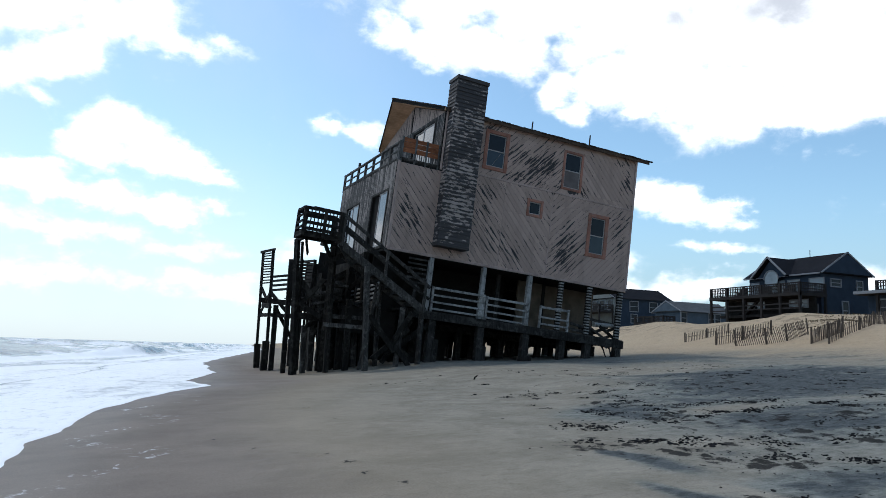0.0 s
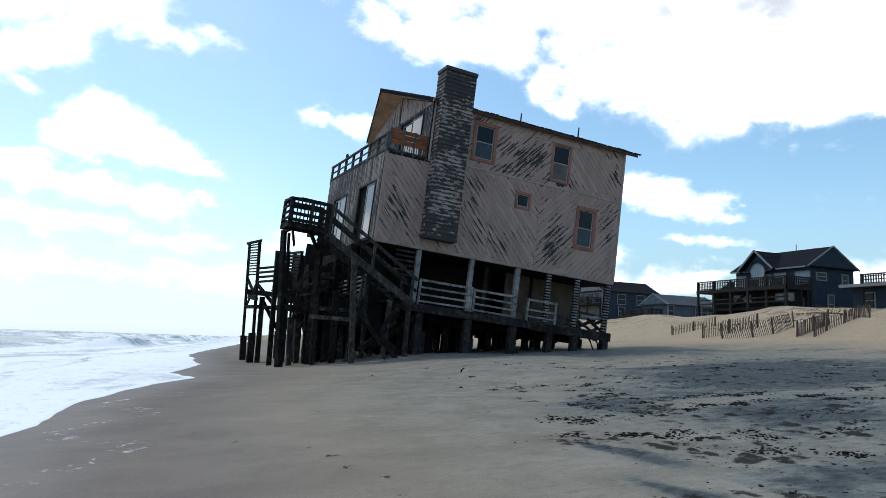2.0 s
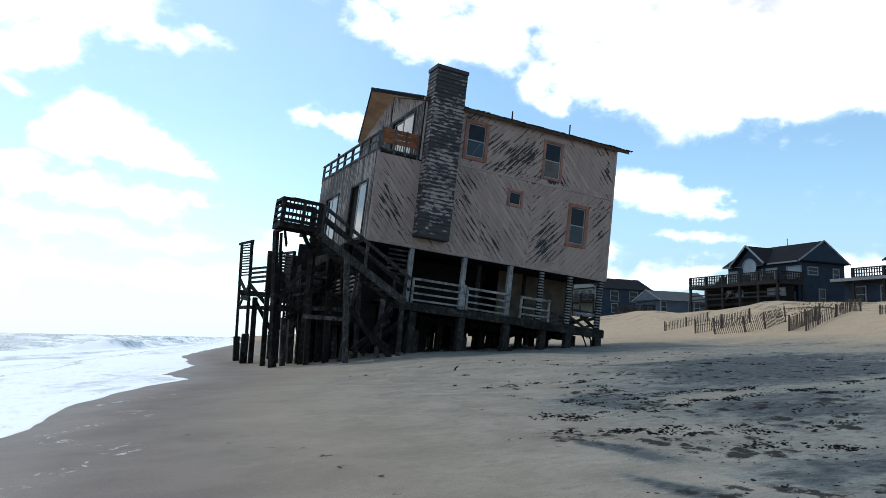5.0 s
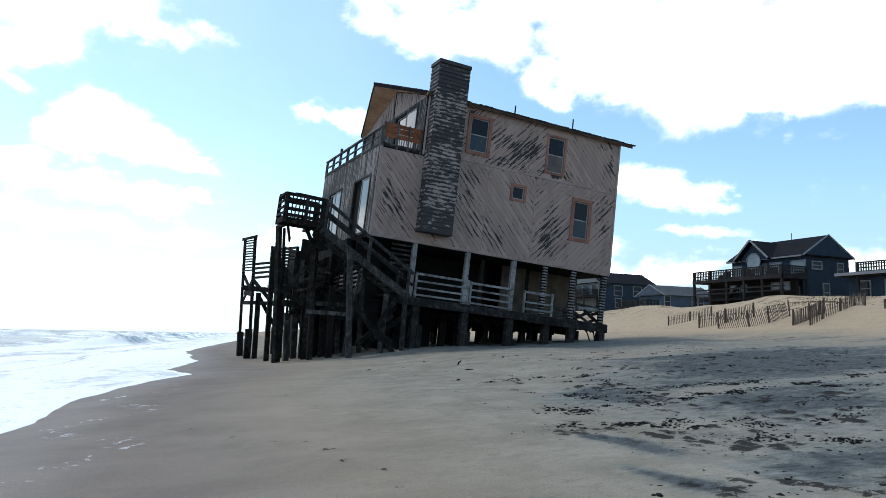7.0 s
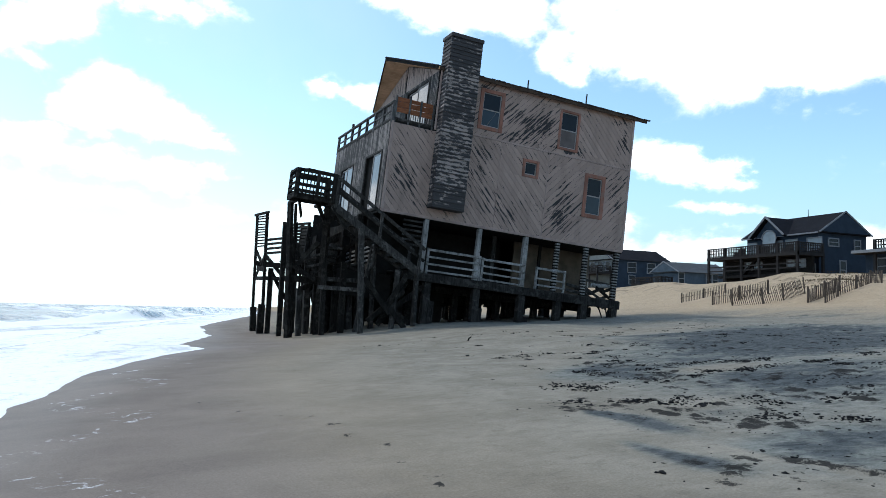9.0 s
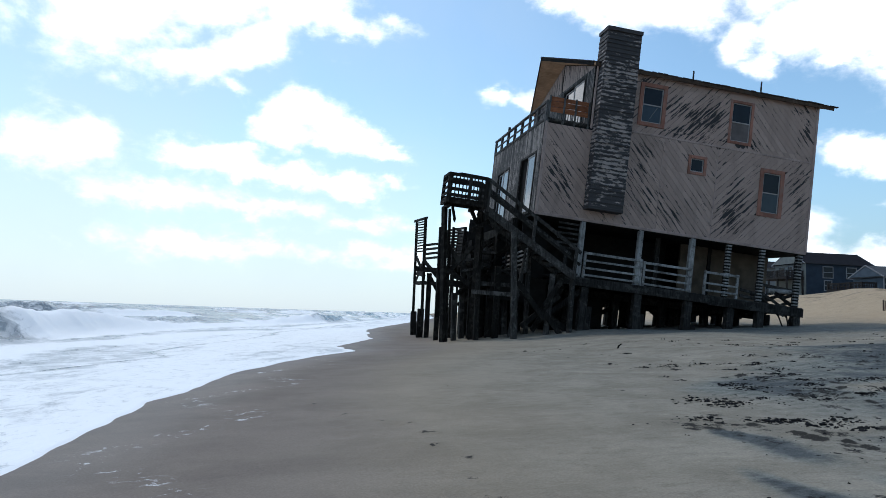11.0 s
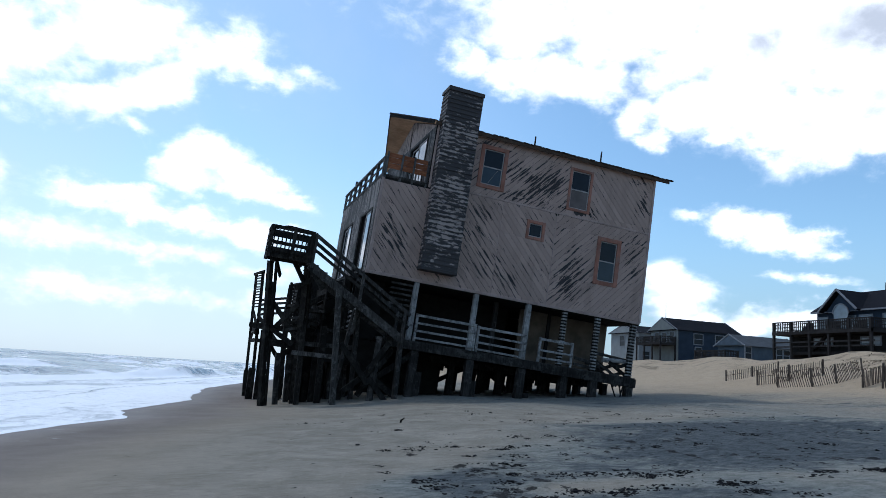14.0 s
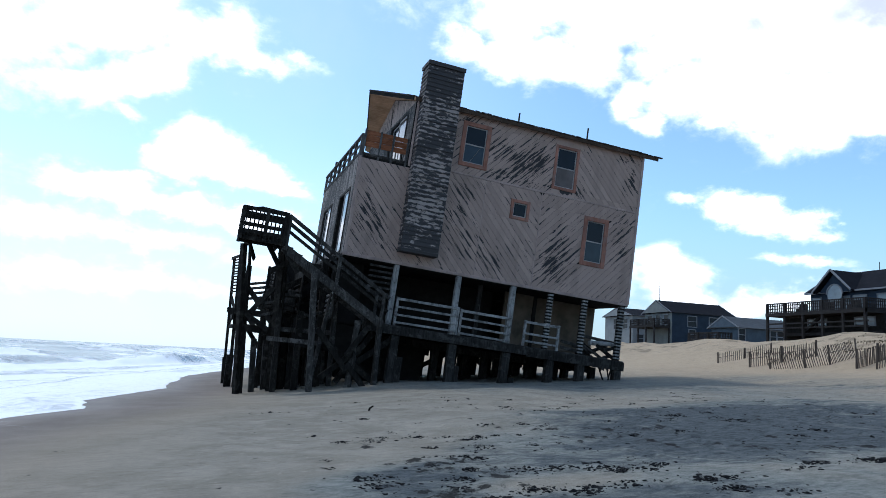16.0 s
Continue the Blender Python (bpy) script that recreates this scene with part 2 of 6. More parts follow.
def glass(name, tint=(0.008, 0.010, 0.014), spec=0.14):
    m, t, b = material(name, 0.05, 0.0, spec)
    n = noise_tex(t, coords(t), 2.0, 4, 0.6)
    t.links.new(mixc(t, n, tint, tuple(v * 2.2 for v in tint)), b.inputs["Base Color"])
    bump(t, b, noise_tex(t, coords(t), 1.2, 2, 0.5), 0.05, 0.02)
    return m


MAT = {}
MAT["siding"] = board_paint("weathered_mauve_paint", (0.312, 0.231, 0.197), (0.030, 0.027, 0.028), 0.775, 0.80, 0.44, 0.34, 1.05, 2.1,
                             ((5.2, 3.85, 0.95, 0.55, .23), (5.9, 4.15, 0.35, 0.3, .14), (4.5, 3.35, 0.5, 0.2, .20), (9.35, 4.2, 0.2, 0.5, .28), (6.9, 3.3, 0.5, 0.13, .30), (6.8, 0.9, 0.7, 0.5, .28),
                              (7.0, 1.7, 0.35, 0.4, .12), (9.2, 1.95, 0.35, 0.7, .22), (3.4, 2.0, 0.5, 0.9, .14), (4.1, 1.0, 0.5, 0.6, .12), (3.6, 2.6, 0.5, 0.3, .13), (4.6, 0.5, 0.5, 0.3, .12),
                              (0.4, 1.6, 0.35, 0.8, .14), (0.9, 0.8, 0.4, 0.5, .15), (3.2, 4.9, 0.4, 0.15, .28), (6.9, 4.95, 0.45, 0.12, .28), (9.0, 4.85, 0.25, 0.15, .22), (8.4, 3.9, 0.5, 0.8, -.08), (5.2, 1.2, 0.6, 0.7, -.05)))
MAT["chimney"] = board_paint("chimney_peeling_boards", (0.250, 0.212, 0.194), (0.036, 0.033, 0.034), 0.50, 0.62, 0.8, 0.34, 2.3, 0.9,
                              ((2.2, 6.0, 3.0, 0.85, .22), (2.2, 2.2, 3.0, 0.5, .10), (2.2, 0.9, 3.0, 0.35, .08), (2.2, 3.6, 3.0, 0.3, .08)))
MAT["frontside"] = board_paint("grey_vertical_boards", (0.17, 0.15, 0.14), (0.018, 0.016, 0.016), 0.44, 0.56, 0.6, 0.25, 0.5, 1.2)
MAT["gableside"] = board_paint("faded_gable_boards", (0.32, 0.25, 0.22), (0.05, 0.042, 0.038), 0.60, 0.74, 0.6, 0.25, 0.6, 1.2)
MAT["trim"] = wood("salmon_window_trim", (0.24, 0.115, 0.085), (0.33, 0.165, 0.125), worn=(0.2, 0.13, 0.11))
MAT["band"] = wood("mauve_trim_board", (0.34, 0.26, 0.235), (0.46, 0.36, 0.325))
# near black, so the colour itself carries the deep shade under the house
MAT["timber"] = wood("shade_darkened_timber", (0.0085, 0.008, 0.0075), (0.023, 0.0215, 0.0195), worn=(0.034, 0.032, 0.028))
MAT["greytimber"] = wood("silvered_timber", (0.020, 0.019, 0.018), (0.060, 0.057, 0.053), worn=(0.085, 0.082, 0.078))
# darker than the silvered timber, for the porch rim and front pilings
MAT["rimtimber"] = wood("dark_rim_timber", (0.013, 0.0125, 0.012), (0.040, 0.038, 0.036), worn=(0.055, 0.054, 0.050))
# paler copy of the silvered timber, sunlight on the balcony rails put into colour
MAT["sunlitrail"] = wood("sunlit_pale_rail", (0.055, 0.054, 0.053), (0.15, 0.15, 0.148), worn=(0.035, 0.033, 0.031))
MAT["whitewood"] = wood("chalky_white_wood", (0.17, 0.17, 0.167), (0.34, 0.34, 0.335), worn=(0.07, 0.066, 0.062))
MAT["orange"] = wood("rust_brown_boards", (0.15, 0.058, 0.03), (0.26, 0.105, 0.055), grain=(3, 30, 30))
MAT["ply"] = wood("tan_plywood_soffit", (0.40, 0.24, 0.14), (0.56, 0.35, 0.21), grain=(3, 24, 24))
MAT["roof"] = plain("asphalt_shingle", (0.045, 0.043, 0.045), 0.9)
# near-black: shade under and inside things put into colour, plus backings
MAT["dark"] = plain("shade_and_backing_dark", (0.018, 0.017, 0.016), 0.95)
MAT["beige"] = plain("beige_panel", (0.105, 0.084, 0.064), 0.85, 0.35, 1.6)
MAT["glass"] = glass("window_glass")
# lower sash panes, slightly lighter and bluer than the upper ones
MAT["bluishglass"] = glass("bluish_window_glass", (0.016, 0.023, 0.032), 0.25)
MAT["doorglass"] = glass("sliding_door_glass", (0.012, 0.016, 0.02), 1.0)
MAT["curtain"] = plain("blue_grey_blind", (0.16, 0.20, 0.25), 0.8, 0.2, 2.0)
MAT["board_up"] = plain("grey_plywood_board", (0.125, 0.110, 0.108), 0.85, 0.2, 2.0)
MAT["sash"] = plain("white_sash_paint", (0.30, 0.285, 0.28), 0.6, 0.25, 4.0)
MAT["blueside"] = plain("slate_blue_siding", (0.028, 0.041, 0.061), 0.8, 0.18, 1.2)
MAT["greyside"] = plain("grey_blue_siding", (0.075, 0.098, 0.125), 0.8, 0.18, 1.2)
MAT["farwhite"] = plain("far_white_trim", (0.20, 0.21, 0.23), 0.7, 0.1, 2.0)
# pale grey-green that holds the sunlight on a seaward face
MAT["litside"] = plain("sunlit_pale_siding", (0.16, 0.175, 0.175), 0.85, 0.15, 1.2)
MAT["whiteside"] = plain("chalk_white_siding", (0.22, 0.235, 0.245), 0.85, 0.12, 1.2)
MAT["paleroof"] = plain("pale_grey_shingle", (0.075, 0.082, 0.090), 0.9, 0.2, 1.5)
# pale base colour: white blinds, and the sky's reflection on the arched window
MAT["paleglass"] = glass("pale_blind_and_sky_glass", (0.13, 0.155, 0.175), 0.3)
MAT["farroof"] = plain("far_shingle_roof", (0.011, 0.012, 0.016), 0.9, 0.25, 1.5)
MAT["fardeck"] = plain("far_brown_deck", (0.03, 0.028, 0.028), 0.9, 0.3, 1.5)
MAT["picket"] = wood("weathered_fence_lath", (0.075, 0.06, 0.05), (0.15, 0.12, 0.10))
MAT["fascia"] = wood("dark_eave_board", (0.05, 0.036, 0.028), (0.10, 0.07, 0.052))
MAT["grass"] = plain("dry_brown_grass", (0.085, 0.066, 0.042), 0.95, 0.4, 5.0)
MAT["pipe"] = plain("vent_pipe", (0.05, 0.05, 0.05), 0.6)


def sand_material():
    m, t, b = material("beach_sand", 0.9, 0.0, 0.3)
    geo = t.nodes.new("ShaderNodeNewGeometry").outputs["Position"]
    sep = t.nodes.new("ShaderNodeSeparateXYZ")
    t.links.new(geo, sep.inputs[0])
    wet_at = t.nodes.new("ShaderNodeAttribute")
    wet_at.attribute_name = "wet"
    wet = wet_at.outputs["Fac"]
    dk_at = t.nodes.new("ShaderNodeAttribute")
    dk_at.attribute_name = "mineral"
    gl_at = t.nodes.new("ShaderNodeAttribute")
    gl_at.attribute_name = "gloss"
    fine = noise_tex(t, geo, 60.0, 5, 0.7)
    mid = noise_tex(t, geo, 1.1, 7, 0.62, 0.4)
    long_ = noise_tex(t, scaled(t, geo, (0.40, 0.48, 1.0), (0, 0, 0.6)), 1.0, 9, 0.62, 0.8)
    dry = mixc(t, ramp(t, mid, 0.3, 0.72), (0.172, 0.157, 0.129), (0.254, 0.235, 0.196))
    mott = noise_tex(t, scaled(t, geo, (1.0, 1.6, 1.0)), 5.0, 10, 0.80, 0.2)
    dry = mixc(t, ramp(t, sep.outputs[0], 9.0, 21.0, 0.0, 0.8), dry, mixc(t, mid, (0.34, 0.255, 0.165), (0.46, 0.35, 0.230)))
    dry = mixc(t, ramp(t, mott, 0.50, 0.66, 0.0, 0.55), dry, (0.10, 0.092, 0.078))
    dry = mixc(t, ramp(t, mott, 0.34, 0.46, 0.45, 0.0), dry, (0.36, 0.32, 0.26))
    dk = dk_at.outputs["Fac"]
    dry = mixc(t, ramp(t, dk, 0.05, 0.5, 0.0, 0.75), dry, mixc(t, ramp(t, mott, 0.38, 0.62), (0.182, 0.199, 0.188), (0.074, 0.087, 0.086)))
    ripple = noise_tex(t, scaled(t, geo, (1.6, 1.9, 1.0), (0, 0, 0.5)), 1.6, 9, 0.68, 0.6)
    k = fm(t, "ADD", fm(t, "ADD", fm(t, "MULTIPLY", long_, 0.55), fm(t, "MULTIPLY", ripple, 0.45)), fm(t, "MULTIPLY", fm(t, "SUBTRACT", dk, 0.5), 0.42))
    black = fm(t, "MULTIPLY", ramp(t, k, 0.42, 0.58), ramp(t, dk, 0.02, 0.25))
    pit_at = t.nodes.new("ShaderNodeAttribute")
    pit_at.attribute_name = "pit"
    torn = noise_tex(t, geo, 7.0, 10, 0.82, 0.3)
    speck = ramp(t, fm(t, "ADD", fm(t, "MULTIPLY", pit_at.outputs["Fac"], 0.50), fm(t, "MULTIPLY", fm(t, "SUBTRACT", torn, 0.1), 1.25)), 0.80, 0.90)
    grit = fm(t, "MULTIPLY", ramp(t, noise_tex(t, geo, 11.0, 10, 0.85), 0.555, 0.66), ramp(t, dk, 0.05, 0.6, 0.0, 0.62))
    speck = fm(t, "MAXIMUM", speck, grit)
    c = mixc(t, fm(t, "MULTIPLY", black, 0.85), dry, mixc(t, ramp(t, mott, 0.40, 0.60), (0.066, 0.077, 0.084), (0.030, 0.037, 0.043)))
    tan = mixc(t, ramp(t, noise_tex(t, geo, 0.5, 5, 0.6), 0.3, 0.7), (0.182, 0.148, 0.108), (0.240, 0.198, 0.148))
    damp = mixc(t, ramp(t, wet, 0.55, 0.98), tan, mixc(t, ramp(t, mid, 0.3, 0.7), (0.140, 0.116, 0.099), (0.185, 0.154, 0.130)))
    c = mixc(t, fm(t, "MULTIPLY", wet, ramp(t, dk, 0.3, 0.8, 1.0, 0.25)), c, damp)
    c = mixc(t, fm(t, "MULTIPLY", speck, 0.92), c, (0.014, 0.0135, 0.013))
    fl_at = t.nodes.new("ShaderNodeAttribute")
    fl_at.attribute_name = "froth"
    froth = fm(t, "MULTIPLY", fl_at.outputs["Fac"], ramp(t, noise_tex(t, geo, 3.5, 7, 0.7, 1.2), 0.57, 0.63))
    c = mixc(t, froth, c, (0.6, 0.6, 0.6))
    scrub = fm(t, "MULTIPLY", ramp(t, sep.outputs[0], 24.0, 34.0), ramp(t, noise_tex(t, geo, 0.7, 9, 0.72), 0.50, 0.60))
    c = mixc(t, fm(t, "MULTIPLY", scrub, 0.6), c, (0.085, 0.066, 0.046))
    c = mixc(t, 1.0, c, ramp(t, fine, 0.25, 0.75, 0.80, 1.16), "MULTIPLY")
    t.links.new(c, b.inputs["Base Color"])
    t.links.new(ramp(t, gl_at.outputs["Fac"], 0.0, 1.0, 0.90, 0.60), b.inputs["Roughness"])
    t.links.new(ramp(t, wet, 0.0, 1.0, 0.06, 0.16), b.inputs["Specular IOR Level"])
    h = fm(t, "ADD", fm(t, "MULTIPLY", fine, 0.25), noise_tex(t, geo, 9.0, 6, 0.7))
    bump(t, b, fm(t, "MULTIPLY", h, fm(t, "SUBTRACT", 1.0, fm(t, "MULTIPLY", wet, 0.93))), 0.6, 0.03)
    return m


def water_material():
    m, t, b = material("foamy_sea", 0.12, 0.0, 0.35)
    geo = t.nodes.new("ShaderNodeNewGeometry").outputs["Position"]
    at = t.nodes.new("ShaderNodeAttribute")
    at.attribute_name = "foam"
    foam = at.outputs["Fac"]
    lace = noise_tex(t, scaled(t, geo, (1.0, 0.55, 1.0)), 1.3, 9, 0.7, 1.0)
    wide = noise_tex(t, scaled(t, geo, (1.0, 0.25, 1.0)), 0.22, 6, 0.6, 0.5)
    k = fm(t, "ADD", fm(t, "MULTIPLY", lace, 0.55), fm(t, "MULTIPLY", wide, 0.45))
    mask = ramp(t, fm(t, "ADD", k, fm(t, "MULTIPLY", foam, 0.5)), 0.58, 0.82)
    mask = fm(t, "MULTIPLY", mask, ramp(t, fm(t, "ADD", noise_tex(t, scaled(t, geo, (1.0, 0.6, 1.0)), 5.0, 9, 0.75, 0.8), fm(t, "MULTIPLY", foam, 0.16)), 0.36, 0.58, 0.45, 1.0))
    c = mixc(t, mask, (0.10, 0.125, 0.14), (0.86, 0.87, 0.88))
    t.links.new(c, b.inputs["Base Color"])
    t.links.new(ramp(t, mask, 0.0, 1.0, 0.22, 0.7), b.inputs["Roughness"])
    bump(t, b, fm(t, "ADD", noise_tex(t, scaled(t, geo, (2.2, 0.9, 1)), 1.0, 6, 0.65), fm(t, "MULTIPLY", mask, 0.35)), 0.35, 0.12)
    return m


MAT["sand"] = sand_material()
MAT["wrack"] = plain("dark_wrack", (0.016, 0.016, 0.017), 0.9, 0.5, 6.0)
MAT["water"] = water_material()


# ---- mesh helpers ----
def part(name, bm, mat, parent=None, label=""):
    me = bpy.data.meshes.new(name)
    bm.to_mesh(me)
    bm.free()
    me.materials.append(mat)
    ob = new(name, me)
    ob.parent = parent
    if label:
        ob["label"] = label
    return ob


K = 1.15   # metres of one plan unit of the leaning house


def add_box(bm, x0, x1, y0, y1, z0, z1, bevel=0.0, k=1.0, m=None):
    ret = bmesh.ops.create_cube(bm, size=1.0)
    mat = Matrix.Translation(((x0 + x1) / 2 * k, (y0 + y1) / 2 * k, (z0 + z1) / 2 * k)) @ Matrix.Diagonal((abs(x1 - x0) * k, abs(y1 - y0) * k, abs(z1 - z0) * k, 1))
    if m is not None:
        mat = m @ mat
    bmesh.ops.transform(bm, matrix=mat, verts=ret["verts"])
    if bevel:
        es = list({e for v in ret["verts"] for e in v.link_edges})
        bmesh.ops.bevel(bm, geom=es, offset=bevel, segments=1, affect="EDGES")
    return bm


def box(x0, x1, y0, y1, z0, z1, bevel=0.008, k=K):
    return add_box(bmesh.new(), x0, x1, y0, y1, z0, z1, bevel, k)


def beam(a, b, w=0.12, d=None, bevel=0.008, k=K):
    """A timber of width w and depth d between two points."""
    d = d or w
    a, b = Vector(a) * k, Vector(b) * k
    v = b - a
    m = Matrix.Translation((a + b) / 2) @ v.to_track_quat("Z", "Y").to_matrix().to_4x4()
    return add_box(bmesh.new(), -w * k / 2, w * k / 2, -d * k / 2, d * k / 2, -v.length / 2, v.length / 2, bevel, 1.0, m)


def thing(name, m, label, category, group="", kind=""):
    ob = new(name)
    ob.matrix_world = m
    ob.empty_display_size = 0.3
    return tagged(ob, label, category, group, kind)


# ---- ground and sea ----
SEA = 0.12


def shore(y):
    """Where the swash ends, as x for each y."""
    base = np.interp(y, [-60, -30, -21, -17, -15, -13, -11, -9, -7.2, -5.9, -5.0, -3.2, 0, 4.2, 9, 16, 30, 56, 100, 3000],
                     [-14.6, -11.4, -10.2, -9.95, -9.8, -9.5, -9.05, -8.45, -7.45, -6.62, -6.85, -7.02, -6.3, -5.4, -5.2, -4.7, -1.9, 4.0, 13.2, 470])
    amp = np.clip((80 - y) / 60, 0, 1)
    return base + amp * (0.05 * np.sin(y * 1.3 + 1.0) + 0.03 * np.sin(y * 2.9))


def land(x, y):
    """Height of the sand."""
    xs = x - np.where(y > 8, 0.158 * (y - 8), 0.0)
    h = np.interp(xs, [-3000, -200, -40, -14, -3.3, 0, 4, 10, 15, 21.5, 26, 30, 36, 45, 60, 4000], [-60, -8, -2.2, 0.02, 0.72, 0.97, 1.23, 1.5, 1.75, 2.4, 3.3, 4.1, 4.7, 5.1, 5.9, 7.0])
    dune = np.clip((xs - 17) / 10, 0, 1) * np.clip((70 - xs) / 20, 0, 1)
    h = h + np.clip((xs - 25) / 5, 0.15, 1) * dune * (0.30 * np.sin(x * 0.33 + y * 0.21) + 0.22 * np.sin(x * 0.51 - y * 0.43 + 1.3) + 0.1 * np.sin(x * 1.1 + y * 0.9))
    roll = np.clip((xs + 6) / 6, 0, 1) * np.clip((60 - xs) / 30, 0, 1)
    h = h + roll * 0.03 * (np.sin(x * 0.8 + np.sin(y * 0.5) * 1.5) + np.sin(y * 0.9 + np.sin(x * 0.6)))
    h = h - 0.25 * np.exp(-((x + 3.3) / 2.6) ** 2 - ((y - 4.0) / 6.0) ** 2)
    return h


def grid_mesh(name, X, Y, Z, attrs):
    nx, ny = X.shape
    idx = np.arange(nx * ny).reshape(nx, ny)
    faces = np.stack([idx[:-1, :-1], idx[1:, :-1], idx[1:, 1:], idx[:-1, 1:]], -1).reshape(-1, 4)
    me = bpy.data.meshes.new(name)
    me.vertices.add(nx * ny)
    me.vertices.foreach_set("co", np.stack([X, Y, Z], -1).reshape(-1).astype(np.float32))
    me.loops.add(faces.size)
    me.loops.foreach_set("vertex_index", faces.reshape(-1).astype(np.int32))
    me.polygons.add(len(faces))
    me.polygons.foreach_set("loop_start", np.arange(0, faces.size, 4, dtype=np.int32))
    me.polygons.foreach_set("use_smooth", np.ones(len(faces), dtype=bool))
    for key, val in attrs.items():
        a = me.attributes.new(key, "FLOAT", "POINT")
        a.data.foreach_set("value", val.reshape(-1).astype(np.float32))
    me.update()
    me.validate()
    return new(name, me)


def axis(lo, hi, step, far, grow=1.12):
    mid = list(np.arange(lo, hi, step))
    up, dn, s, v = [], [], step, mid[-1]
    while v < far:
        s *= grow
        v += s
        up.append(v)
    s, v = step, mid[0]
    while v > -far:
        s *= grow
        v -= s
        dn.append(v)
    return np.array(dn[::-1] + mid + up)


def value_noise(x, y, seed):
    """Smooth lattice noise, 0 to 1."""
    xi, yi = np.floor(x).astype(np.int64), np.floor(y).astype(np.int64)
    fx, fy = x - xi, y - yi
    fx, fy = fx * fx * (3 - 2 * fx), fy * fy * (3 - 2 * fy)

    def h(a, b):
        n = (a * 374761393 + b * 668265263 + seed * 974711) & 0x7FFFFFFF
        n = ((n ^ (n >> 13)) * 1274126177) & 0x7FFFFFFF
        return ((n ^ (n >> 16)) & 0xFFFF) / 65535.0
    return (h(xi, yi) * (1 - fx) + h(xi + 1, yi) * fx) * (1 - fy) + (h(xi, yi + 1) * (1 - fx) + h(xi + 1, yi + 1) * fx) * fy


# trampled spots on the sand: x, y, how many, spread
CLUSTERS = ((-2.1, -14.8, 5, .25), (-1.8, -16.9, 16, .30), (-1.6, -18.2, 10, .28), (-2.5, -18.5, 14, .35), (-1.4, -19.5, 12, .3), (-0.5, -20.0, 9, .3), (-1.4, -16.6, 9, .3), (-1.2, -17.4, 7, .25), (0.5, -15.0, 14, .6), (1.7, -15.2, 14, .7),
            (2.6, -17.0, 22, .9), (4.5, -16.5, 26, 1.1), (6.0, -13.5, 22, 1.2), (3.0, -13.0, 14, .8), (-4.2, -19.9, 16, .28), (-3.8, -20.7, 20, .32), (-3.5, -21.4, 16, .3), (-4.9, -22.6, 14, .3), (-4.2, -23.0, 12, .3), (8, -10, 20, 1.5), (-2.4, -20.1, 12, .5), (-1.7, -20.8, 10, .4), (-2.9, -21.9, 12, .4))


